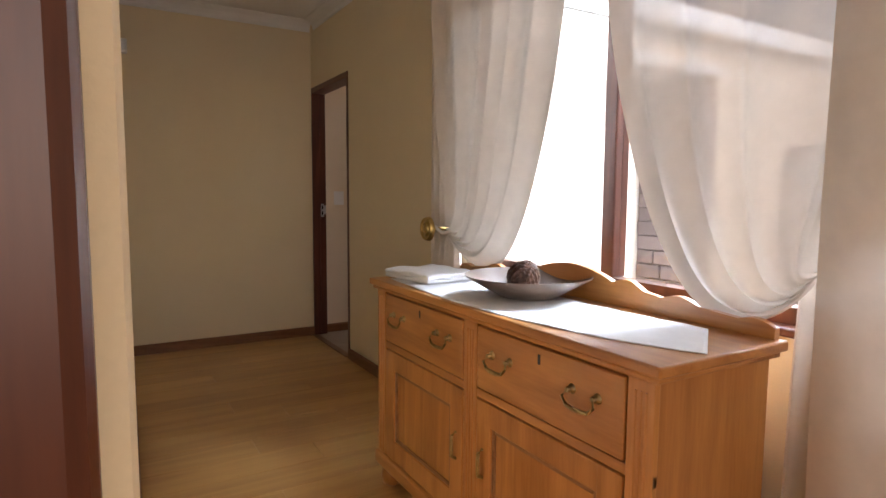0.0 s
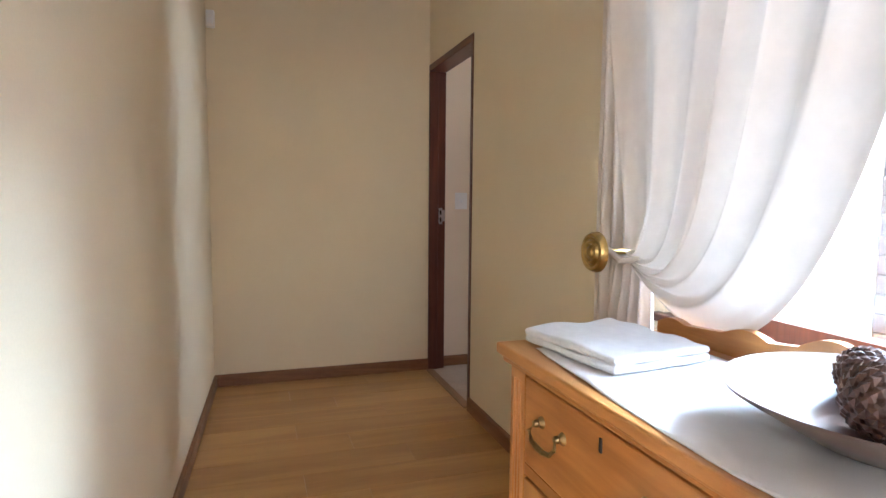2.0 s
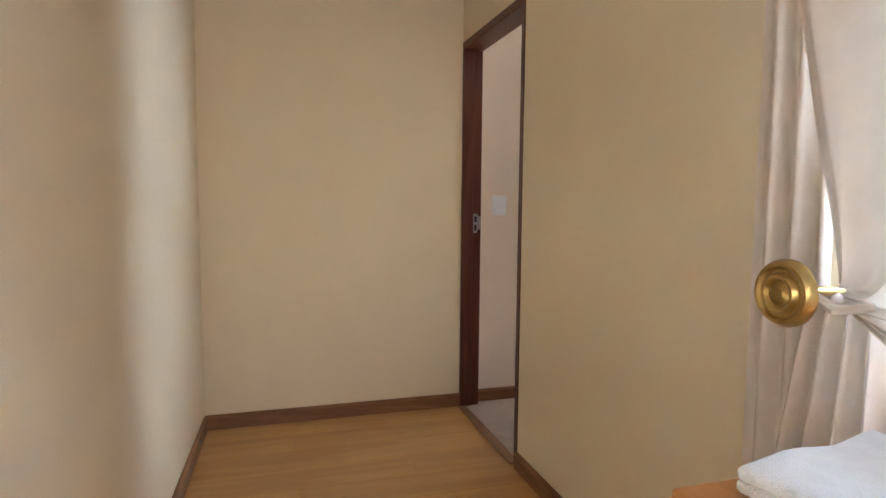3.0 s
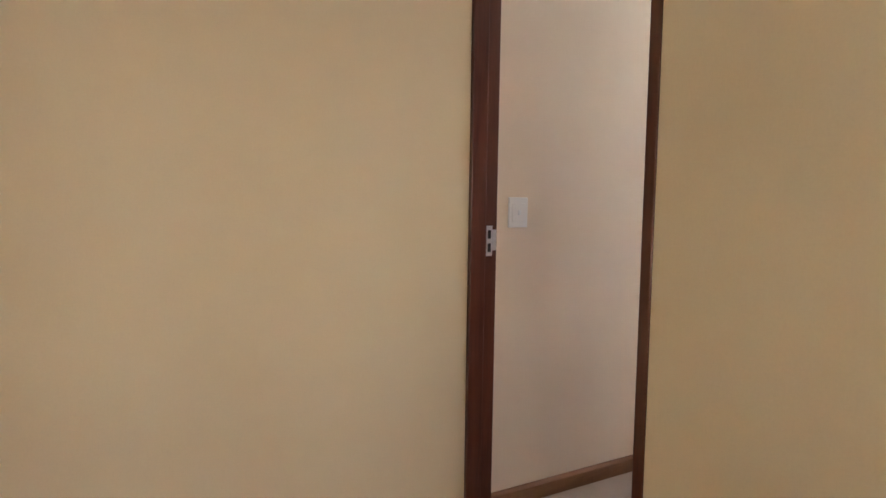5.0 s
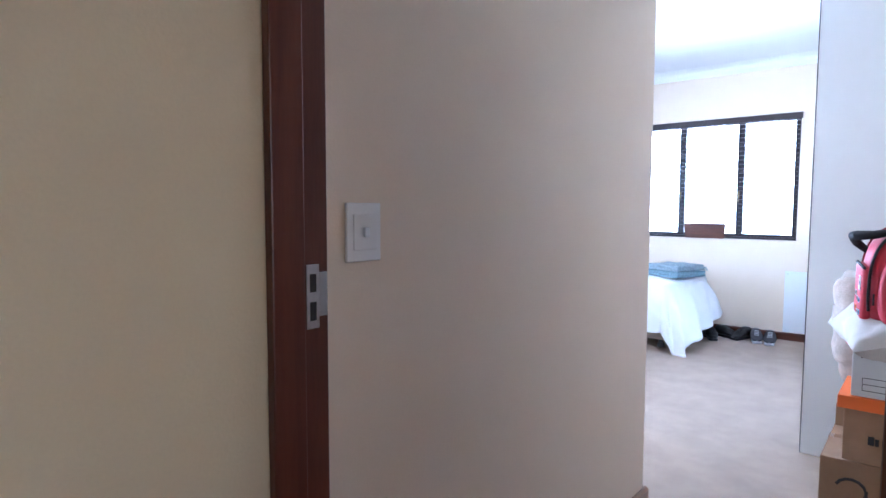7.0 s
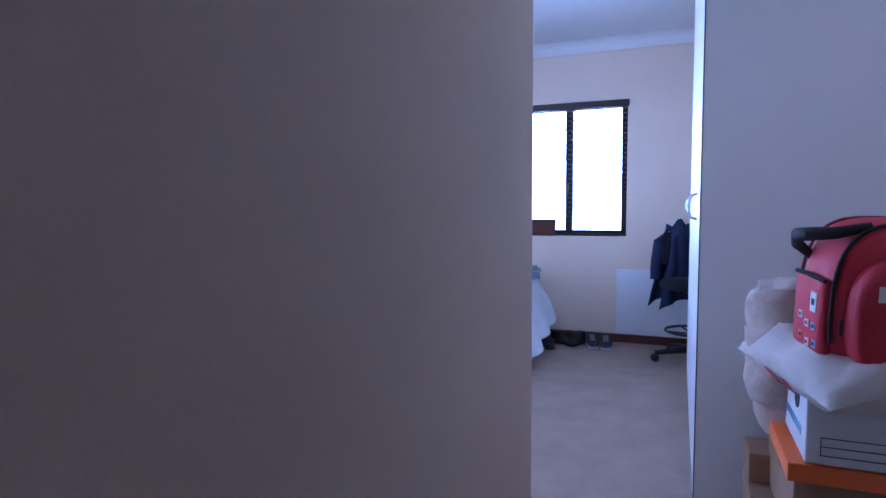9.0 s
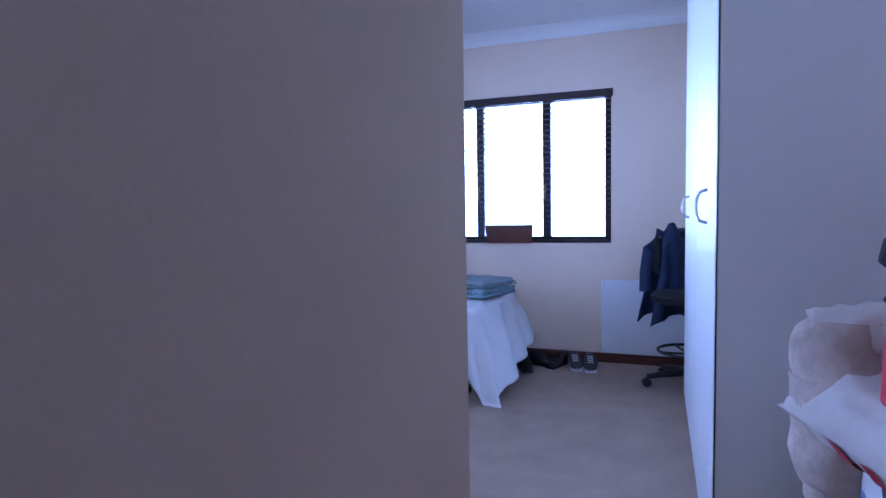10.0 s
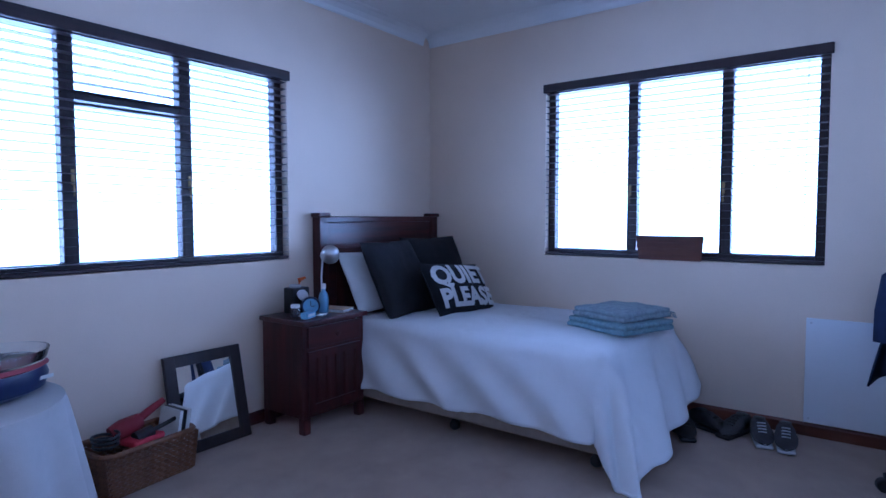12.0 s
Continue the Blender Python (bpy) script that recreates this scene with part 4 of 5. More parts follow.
ZT = 0.631
clock = thing("alarm_clock", "round blue alarm clock on the nightstand", "clock", m=pose(4.14, 2.50, ZT + 0.055, 90, 0, -38))
part("case", lathe([(0.001, -0.03), (0.045, -0.03), (0.052, -0.02), (0.052, 0.012), (0.048, 0.018), (0.044, 0.014), (0.001, 0.014)], 32), BLUE_PLASTIC, clock, smooth=True)
part("dial", lathe([(0.001, 0.0142), (0.043, 0.0142), (0.043, 0.0155), (0.001, 0.0155)], 32), WATER_BLUE, clock, "pale blue dial")
part("hand_bar", solid(-0.002, 0.002, 0, 0.030, 0.0158, 0.0168), INK, clock)
part("hand_bar", solid(0, 0.022, -0.002, 0.002, 0.0158, 0.0168), INK, clock)
for s in (-1, 1):
    part("foot", tube([(s * 0.02, -0.04, -0.01), (s * 0.035, -0.056, -0.01)], 0.005, 8), BLACK, clock)

bottle = thing("bottle", "small blue plastic bottle with white cap", "bottle")
part("body", lathe([(0.001, 0), (0.026, 0), (0.029, 0.006), (0.029, 0.085), (0.024, 0.11), (0.012, 0.128), (0.012, 0.14), (0.001, 0.14)], 24, at=(4.255, 2.52, ZT)), WATER_BLUE, bottle, smooth=True)
part("cap", lathe([(0.001, 0), (0.015, 0), (0.015, 0.026), (0.012, 0.03), (0.001, 0.03)], 20, at=(4.255, 2.52, ZT + 0.14)), PLASTIC, bottle)
tin = thing("storage_tin", "dark patterned tin with odds and ends", "tin")
part("body", solid(4.10, 4.22, 2.60, 2.69, ZT, ZT + 0.15, 0.008), BLACK, tin)
part("rim", lathe([(0.03, 0), (0.035, 0.004), (0.035, 0.012), (0.03, 0.016), (0.025, 0.008)], 24, at=(4.15, 2.645, ZT + 0.15)), STEEL, tin, smooth=True)
part("band", lathe([(0.034, 0), (0.040, 0.006), (0.034, 0.012)], 24, at=(4.16, 2.595, ZT + 0.105), turn=Matrix.Rotation(radians(60), 4, 'X')), STEEL, tin, smooth=True)
part("spray_head", tube([(4.19, 2.66, ZT + 0.15), (4.195, 2.66, ZT + 0.19), (4.235, 2.655, ZT + 0.20)], [0.012, 0.014, 0.007], 10), ORANGE, tin, "yellow-orange nozzle", True)
crate = thing("small_box", "small white and blue carton on nightstand", "box", m=pose(4.075, 2.445, ZT, 0, 0, 20))
part("carton", solid(-0.05, 0.05, -0.02, 0.02, 0, 0.035, 0.002), WATER_BLUE, crate)
part("label_bar", solid(-0.035, 0.035, -0.021, -0.0195, 0.010, 0.026), PAPER, crate)
jar = thing("glass_jar", "small clear glass jar", "jar")
part("glass", lathe([(0.001, 0.002), (0.028, 0.002), (0.03, 0.008), (0.03, 0.045), (0.024, 0.052), (0.022, 0.052), (0.027, 0.043), (0.027, 0.010), (0.001, 0.008)], 20, at=(4.055, 2.53, ZT)), CLEAR, jar, smooth=True)
part("lid", lathe([(0.001, 0), (0.026, 0), (0.026, 0.014), (0.022, 0.018), (0.001, 0.018)], 20, at=(4.055, 2.53, ZT + 0.053)), PLASTIC, jar)
shell = thing("seashell", "small cream spiky seashell", "seashell")
bm = bmesh.new()
for i in range(9):
    a = i * 0.7
    tube([(4.155, 2.425, ZT + 0.008), (4.155 + math.cos(a) * 0.034, 2.425 + math.sin(a) * 0.024, ZT + 0.006 + 0.004 * (i % 3))], [0.010, 0.002], 6, bm)
part("body", bm, PAPER, shell)
book = thing("book", "closed pale book with ribbon lying flat", "book", m=pose(4.33, 2.49, ZT, 0, 0, 14))
part("pages", solid(-0.055, 0.055, -0.08, 0.08, 0.003, 0.020), PAPER, book)
part("cover", box(box(bmesh.new(), -0.058, 0.058, -0.083, 0.083, 0, 0.003), -0.058, 0.058, -0.083, 0.083, 0.020, 0.023), CARDBOARD, book)
part("ribbon", tube([(0.02, -0.08, 0.012), (0.03, -0.105, 0.008), (0.034, -0.113, -0.03), (0.036, -0.113, -0.10)], 0.004, 5), PILLOW_BEIGE, book, "pink-beige ribbon")
lamp = thing("desk_lamp", "small silver reading lamp with round shade", "lamp")
part("base", lathe([(0.001, 0), (0.05, 0), (0.052, 0.006), (0.045, 0.014), (0.001, 0.016)], 28, at=(4.35, 2.64, ZT)), STEEL, lamp, smooth=True)
part("stem", tube([(4.35, 2.64, ZT + 0.012), (4.348, 2.64, ZT + 0.20), (4.355, 2.635, ZT + 0.30), (4.37, 2.62, ZT + 0.34)], 0.006, 8), STEEL, lamp, smooth=True)
part("shade", lathe([(0.012, 0.055), (0.035, 0.045), (0.052, 0.02), (0.057, -0.025), (0.053, -0.025), (0.046, 0.015), (0.03, 0.036), (0.01, 0.045)], 28, at=(4.385, 2.60, ZT + 0.335), turn=Matrix.Rotation(radians(52), 4, 'X') @ Matrix.Rotation(radians(-25), 4, 'Y')), STEEL, lamp, "silver dome shade", True)

# framed mirror leaning on the wall
lean = thing("framed_mirror", "dark wooden framed mirror leaning on the wall", "mirror", m=pose(3.62, YN - 0.13, 0.002, -12, 0, 0))
for q in ((-0.215, -0.155, 0, 0.50), (0.155, 0.215, 0, 0.50), (-0.155, 0.155, 0, 0.06), (-0.155, 0.155, 0.44, 0.50)):
    part("frame_bar", solid(q[0], q[1], -0.012, 0.012, q[2], q[3], 0.004), FRAME_WOOD, lean)
part("mirror_glass", solid(-0.155, 0.155, -0.002, 0.004, 0.06, 0.44), MIRROR, lean)

# wicker basket
bk = thing("wicker_basket", "low brown wicker basket full of hair tools", "basket", m=pose(3.20, 2.60, 0.0, 0, 0, 6))
part("base", solid(-0.20, 0.20, -0.12, 0.12, 0.004, 0.016, 0.003), WICKER, bk)
strand = {}
for side in range(4):
    L = 0.20 if side % 2 == 0 else 0.12
    if L not in strand:
        strand[L] = mesh("weaver", tube([(-L + 2 * L * i / 24, 0.005 * (1 if i % 2 else -1), 0) for i in range(25)], 0.0065, 6), WICKER, True)
    off = 0.12 if side % 2 == 0 else 0.20
    for r in range(14):
        o = new("weaver", strand[L])
        o.parent = bk
        k = 1 + 0.08 * r / 13
        o.matrix_local = Matrix.Rotation(radians(90 * side), 4, 'Z') @ Matrix.Translation((0.012 * (r % 2) - 0.006, -off * k, 0.018 + r * 0.0125)) @ Matrix.Diagonal((k, 1, 1, 1))
rim = [(math.copysign(min(0.218, abs(0.26 * math.cos(a))), math.cos(a)), math.copysign(min(0.132, abs(0.19 * math.sin(a))), math.sin(a)), 0.195) for a in (2 * math.pi * i / 40 for i in range(41))]
part("rim", tube(rim, 0.012, 8), WICKER, bk, smooth=True)
dryer = thing("hair_dryer", "dark red hair dryer lying in the basket", "hair dryer")
part("barrel", tube([(3.09, 2.60, 0.235), (3.14, 2.60, 0.25), (3.22, 2.61, 0.265)], [0.036, 0.044, 0.034], 20), RED_DARK, dryer, smooth=True)
part("grip", tube([(3.17, 2.60, 0.25), (3.26, 2.60, 0.30), (3.33, 2.60, 0.335)], [0.02, 0.018, 0.014], 12), RED_DARK, dryer, smooth=True)
brush = thing("hair_brush", "black round hair brush in the basket", "brush")
part("head", tube([(3.16, 2.53, 0.215), (3.24, 2.54, 0.225)], 0.028, 16), BLACK, brush, smooth=True)
part("grip", tube([(3.24, 2.54, 0.225), (3.36, 2.56, 0.245)], 0.010, 10), BLACK, brush, smooth=True)
cable = thing("coiled_cable", "coiled black power cable in the basket", "cable")
part("wire", tube([(3.05 + (0.05 + 0.004 * math.sin(i)) * math.cos(i * 0.55), 2.56 + 0.06 * math.sin(i * 0.55), 0.205 + 0.0016 * i) for i in range(36)], 0.006, 6), BLACK, cable, smooth=True)
for i, (x, w, mt) in enumerate(((3.325, 0.016, PAPER), (3.345, 0.014, BLACK), (3.364, 0.018, PAPER))):
    b = thing("book", "upright white paperback in the basket" if mt is PAPER else "upright black paperback in the basket", "book", "books in basket", pose(x, 2.60, 0.02, 0, 10, 4))
    part("pages", solid(-w / 2 + 0.002, w / 2 - 0.002, -0.073, 0.075, 0.002, 0.262), PAPER, b)
    part("cover", box(box(box(bmesh.new(), -w / 2, -w / 2 + 0.002, -0.077, 0.077, 0, 0.265), w / 2 - 0.002, w / 2, -0.077, 0.077, 0, 0.265), -w / 2, w / 2, -0.079, -0.077, 0, 0.265), mt, b)
pouch = thing("red_pouch", "flat red cloth pouch lying in the basket", "pouch")
part("cloth", towel_layer(0.185, 0.03, 0.16, 0.12, 3.20, 2.555, 12, 4), RED, pouch, smooth=True)

# round table with cloth
rt = thing("round_table", "small round side table under a white cloth", "table")
TX, TY, TR, TZ = 2.42, 2.32, 0.36, 0.585
part("tabletop", lathe([(0.001, 0), (TR - 0.01, 0), (TR - 0.006, 0.01), (TR - 0.01, 0.02), (0.001, 0.02)], 48, at=(TX, TY, TZ - 0.024)), PINE_Y, rt)
part("column", lathe([(0.16, 0), (0.16, 0.03), (0.04, 0.06), (0.035, TZ - 0.03)], 20, at=(TX, TY, 0)), PINE_Z, rt)
tc = thing("tablecloth", "white tablecloth hanging in folds to the floor", "tablecloth")


def cloth(u, v):
    a = u * 2 * math.pi
    if v < 0.3:
        r = TR * v / 0.3
        return Vector((TX + r * math.cos(a), TY + r * math.sin(a), TZ + 0.001))
    k = (v - 0.3) / 0.7
    r = TR + 0.012 + k * 0.09 + math.sin(a * 15 + 1.2 * math.sin(a * 3)) * 0.030 * k ** 0.6
    return Vector((TX + r * math.cos(a), TY + r * math.sin(a), TZ - 0.004 - (TZ - 0.012) * k))


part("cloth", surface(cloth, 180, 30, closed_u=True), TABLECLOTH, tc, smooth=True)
rolls = thing("foot_spa", "dark blue oval appliance case with clear lid", "appliance", m=pose(2.56, 2.30, TZ + 0.002, 0, 0, 20))


def oval(prof, mat, name, parent, label=""):
    bm = lathe(prof, 40)
    for v in bm.verts:
        v.co.x *= 1.35
    return part(name, bm, mat, parent, label, True)


oval([(0.001, 0), (0.11, 0), (0.145, 0.02), (0.155, 0.06), (0.148, 0.09), (0.12, 0.092), (0.001, 0.07)], BLUE_PLASTIC, "tub", rolls)
oval([(0.150, 0.0915), (0.156, 0.096), (0.150, 0.108), (0.120, 0.110), (0.118, 0.095)], RED_DARK, "band", rolls, "dark red band")
oval([(0.125, 0.111), (0.150, 0.111), (0.160, 0.150), (0.155, 0.150), (0.140, 0.118), (0.125, 0.115)], CLEAR, "lid", rolls, "clear plastic tray lid")
part("label_bar", solid(0.10, 0.15, -0.135, -0.132, 0.05, 0.062), PAPER, rolls, "small pale lettering bar")
bm = bmesh.new()
for i in range(50):
    tube([(-0.03 + 0.07 * random.random(), -0.05 + 0.06 * random.random(), 0.11), (-0.05 + 0.12 * random.random(), -0.06 + 0.09 * random.random(), 0.142)], 0.0015, 4, bm)
part("bristles", bm, BLACK, rolls)

# shoes by the wall
def shoe(label, x, y, rz, mat, sole, L=0.27):
    s = thing("shoe", label, "shoe", "shoes by the wall", pose(x, y, 0.002, 0, 0, rz))

    def up(u, v):
        a = u * 2 * math.pi
        k = v
        top = 0.105 if k < 0.45 else 0.105 - 0.06 * min(1, (k - 0.45) / 0.4)
        w = 0.036 + 0.012 * math.sin(k * math.pi) + 0.008 * (k > 0.5)
        e = max(0.05, 1 - (2 * k - 1) ** 6)
        w *= e ** 0.6
        return Vector(((k - 0.5) * L, math.cos(a) * w, 0.02 + (math.sin(a) * 0.5 + 0.5) * (top - 0.02) * e ** 0.3))
    part("upper", surface(up, 18, 18, closed_u=True), mat, s, smooth=True)
    bm = bmesh.new()
    box(bm, -L / 2, L / 2, -0.042, 0.042, 0, 0.022, 0.012, 3)
    part("sole", bm, sole, s)
    part("opening", lathe([(0.001, 0), (0.028, 0), (0.030, 0.004), (0.001, 0.006)], 16, at=(-0.06, 0, 0.101)), BLACK, s)
    bm = bmesh.new()
    for i in range(4):
        box(bm, 0.0 + i * 0.018, 0.006 + i * 0.018, -0.02, 0.02, 0.092 - i * 0.010, 0.098 - i * 0.010)
    part("laces", bm, sole if mat is not SHOE else BLACK, s)


for lab, x, y, rz, mat, sole in (("black leather shoe on the carpet", 5.30, 0.83, 235, SHOE, BLACK), ("black leather shoe beside its pair", 5.24, 0.74, 205, SHOE, BLACK),
                                 ("black boot on the carpet", 5.38, 0.63, 250, SHOE, BLACK), ("black trainer with dark sole", 5.40, 0.51, 160, SHOE, BLACK),
                                 ("grey knitted trainer with white sole", 5.38, 0.385, 196, SHOE_GREY, SOLE), ("grey knitted trainer with white sole edge", 5.37, 0.27, 188, SHOE_GREY, SOLE)):
    shoe(lab, x, y, rz, mat, sole)

# office chair with a jacket
oc = thing("office_chair", "black office chair on castors with footring", "chair", m=pose(5.12, -0.39, 0, 0, 0, -65))
part("column", tube([(0, 0, 0.10), (0, 0, 0.56)], 0.025, 14), BLACK, oc, smooth=True)
for i in range(5):
    a = radians(72 * i + 100)
    lg = part("leg", tube([(0, 0, 0.10), (0.16 * math.cos(a), 0.16 * math.sin(a), 0.085), (0.27 * math.cos(a), 0.27 * math.sin(a), 0.07)], [0.03, 0.022, 0.016], 10), BLACK, oc, smooth=True)
    part("castor", lathe([(0.001, -0.02), (0.028, -0.02), (0.03, -0.012), (0.03, 0.012), (0.028, 0.02), (0.001, 0.02)], 18, at=(0.27 * math.cos(a), 0.27 * math.sin(a), 0.031), turn=Matrix.Rotation(a, 4, 'Z') @ Matrix.Rotation(radians(90), 4, 'X')), BLACK, lg)
part("footring", tube([(0.19 * math.cos(2 * math.pi * i / 32), 0.19 * math.sin(2 * math.pi * i / 32), 0.24) for i in range(33)], 0.010, 8), BLACK, oc, smooth=True)
for a in (0, 90, 180, 270):
    part("spoke", tube([(0, 0, 0.22), (0.19 * math.cos(radians(a)), 0.19 * math.sin(radians(a)), 0.24)], 0.007, 6), BLACK, oc)
part("seat", lathe([(0.001, 0), (0.20, 0), (0.235, 0.02), (0.235, 0.05), (0.20, 0.075), (0.001, 0.08)], 32, at=(0, 0, 0.56)), NAVY_BLACK, oc, smooth=True)
part("back_support", tube([(0, 0.20, 0.57), (0, 0.25, 0.62), (0, 0.25, 0.85)], 0.014, 8), BLACK, oc, smooth=True)
part("backrest", solid(-0.13, 0.13, 0.215, 0.27, 0.72, 0.98, 0.04, 4), NAVY_BLACK, oc)
part("lever", tube([(-0.02, 0.05, 0.53), (0.02, 0.27, 0.50)], 0.007, 8), BLACK, oc)
part("knob", lathe([(0.02, -0.02), (0.024, 0), (0.02, 0.02)], 14, at=(0.02, 0.28, 0.50), turn=Matrix.Rotation(radians(90), 4, 'X')), BLACK, oc)
jk = thing("jacket", "navy blue jacket draped over the chair back", "jacket", m=pose(5.12, -0.39, 0, 0, 0, -65))


def drape(u, v):
    a = (u - 0.5) * 2
    s = v * 2 - 1
    z = 1.085 - 0.62 * abs(s) ** 1.15 - 0.06 * a * a - 0.03 * abs(a)
    y = 0.245 + (0.055 + 0.06 * abs(s)) * (1 if s > 0 else -1) * min(1, abs(s) * 5) + 0.018 * math.sin(a * 9 + s * 2) * abs(s)
    return Vector((a * (0.055 + 0.14 * abs(s) ** 0.9) + 0.02 * noise.noise(Vector((a * 3, s * 3, 2))), y, z))


part("body", surface(drape, 40, 50), NAVY, jk, smooth=True, thick=0.008)
for s in (-1, 1):
    part("sleeve", tube([(s * 0.07, 0.26, 1.03), (s * 0.13, 0.30, 0.90), (s * 0.15, 0.31, 0.74), (s * 0.16, 0.30, 0.60)], [0.035, 0.050, 0.048, 0.044], 14), NAVY, jk, smooth=True)

# ---- stack beside the wardrobe ----
def carton(label, x0, x1, y0, y1, z0, z1, mat, name="cardboard_box"):
    c = thing(name, label, "box", "stacked boxes")
    part("body", solid(x0, x1, y0, y1, z0, z1, 0.004), mat, c)
    part("seam_tape", solid((x0 + x1) / 2 - 0.025, (x0 + x1) / 2 + 0.025, y0 - 0.0005, y1 + 0.0012, z1 - 0.06, z1 + 0.0012), PAPER if mat is BOX_WHITE else CLEAR, c)
    return c


c1 = carton("large brown cardboard box on the carpet", 2.16, 2.70, -0.93, -0.515, 0.0, 0.245, CARDBOARD)
bm = tube([(2.1585, -0.62 + 0.05 * math.cos(a), 0.13 + 0.045 * math.sin(a)) for a in (radians(20 + 25 * i) for i in range(10))], 0.006, 6)
part("printed_mark", bm, INK, c1, "dark printed swirl mark")
c2 = carton("brown cardboard wine box with printed lettering", 2.16, 2.62, -0.93, -0.585, 0.248, 0.455, CARDBOARD)
for i, w in enumerate((0.02, 0.012, 0.012, 0.012, 0.012, 0.012, 0.012)):
    part("letter_bar", solid(2.1575, 2.1595, -0.665 - 0.022 * i - w, -0.665 - 0.022 * i, 0.325, 0.352 if i else 0.358), INK, c2)
part("sticker", solid(2.1572, 2.1598, -0.90, -0.845, 0.28, 0.41), PAPER, c2)
c3 = thing("flat_box_lid", "flat orange cardboard box on the stack", "box", "stacked boxes")
part("lid", solid(2.13, 2.62, -0.94, -0.565, 0.458, 0.508, 0.003), ORANGE, c3)
c4 = carton("white archive box with printed form and recycling mark", 2.14, 2.56, -0.94, -0.605, 0.510, 0.715, BOX_WHITE, "archive_box")
for i in range(3):
    part("form_line", solid(2.1375, 2.1395, -0.90, -0.64, 0.535 + 0.024 * i, 0.537 + 0.024 * i), INK, c4)
for y in (-0.64, -0.80, -0.90):
    part("form_line", solid(2.1375, 2.1395, y - 0.001, y + 0.001, 0.535, 0.585), INK, c4)
for i in range(3):
    a = radians(90 + 120 * i)
    bm = bmesh.new()
    cy, cz = -0.645 + 0.013 * math.cos(a), 0.675 + 0.013 * math.sin(a)
    tube([(2.138, cy + 0.009 * math.cos(a + 1.2), cz + 0.009 * math.sin(a + 1.2)), (2.138, cy, cz), (2.138, cy + 0.009 * math.cos(a - 1.2), cz + 0.009 * math.sin(a - 1.2))], 0.0032, 5, bm)
    part("recycling_arrow", bm, INK, c4)
part("round_logo", lathe([(0.001, 0), (0.035, 0), (0.035, 0.0016), (0.001, 0.0016)], 28, at=(2.27, -0.605, 0.655), turn=Matrix.Rotation(radians(-90), 4, 'X')), INK, c4, "dark round mark")
for i in range(9):
    part("letter_bar", solid(2.20 + 0.028 * i, 2.218 + 0.028 * i, -0.6055, -0.6035, 0.565, 0.59), WATER_BLUE, c4)

pl = thing("pillow", "grey-beige pillow lying on the white box", "pillow", "pillows on the stack", pose(2.32, -0.76, 0.775, 74, 0, 14))
part("case", cushion(0.62, 0.46, 0.19, 3.2, seed=21, wrinkle=0.016), PILLOW_BEIGE, pl, smooth=True)
for k in (0.06, 0.115):
    bm = surface(lambda u, v: Vector((-0.16 + k * 2.0 + 0.045 * u, -0.5 * 0.19 * max(0.0, (1 - abs((-0.16 + k * 2 + 0.045 * u) / 0.31) ** 3.2) * (1 - abs(v * 2 - 1) ** 3.2)) ** 0.5 - 0.010, (v - 0.5) * 0.44)), 4, 24)
    part("stripe", bm, RED, pl, "red printed stripe", True)
bn = thing("bundled_bedding", "tan quilted bedding bundle wedged beside the boxes", "bedding", "pillows on the stack", pose(2.54, -0.615, 0.70, 0, 4, 80))
bm = tube([(0.006 * math.sin(i), 0.0, -0.23 + 0.46 * i / 24) for i in range(25)], [0.03 + 0.095 * math.sin(math.pi * (0.06 + 0.88 * i / 24)) ** 0.4 for i in range(25)], 40)
for v in bm.verts:
    v.co.xy *= 1 + 0.10 * noise.noise(v.co * 9) + 0.05 * noise.noise(Vector((v.co.x * 14, v.co.y * 14, v.co.z * 40)))
part("roll", bm, PILLOW_PLAIN, bn, smooth=True)
bn2 = thing("folded_sheet", "crumpled blue-grey and tan sheet on the stack", "bedding", "pillows on the stack", pose(2.53, -0.66, 0.86, 6, 12, 75))
part("sheet", cushion(0.24, 0.22, 0.15, 3.0, seed=41, wrinkle=0.012), PILLOW_PLAIN, bn2, smooth=True)


def sheet_fold(u, v):
    a = math.pi * (1.15 * u - 0.1)
    r = 0.085 + 0.010 * noise.noise(Vector((u * 5, v * 4, 2)))
    return Vector(((v - 0.5) * 0.20 + 0.01 * math.sin(u * 6), math.cos(a) * r, 0.03 + 0.085 * math.sin(a) + 0.012 * noise.noise(Vector((u * 3, v * 7, 5)))))


part("turned_edge", surface(sheet_fold, 24, 24), PILLOW_BEIGE, bn2, "pale turned sheet edge", True, 0.008)
sp = thing("small_carton", "small brown carton behind the white box", "box", "stacked boxes")
part("body", solid(2.57, 2.73, -0.80, -0.52, 0.248, 0.35, 0.004), CARDBOARD, sp)

bag = thing("backpack", "red nylon backpack with black straps and badges", "backpack", m=pose(2.25, -0.785, 0.785, -4, 0, 102))


def d_outline(a, k=1.0, top=0.375, half=0.170):
    """The rounded arch shape of the pack's front, about a flat base."""
    c, n = math.cos(a), math.sin(a)
    ex = 0.62 if n > 0 else 0.34
    x = math.copysign(abs(c) ** ex, c) * half * k
    z = 0.16 + ((top - 0.16) * abs(n) ** 0.85 if n > 0 else -0.16 * abs(n) ** 0.45) * k
    return x, z


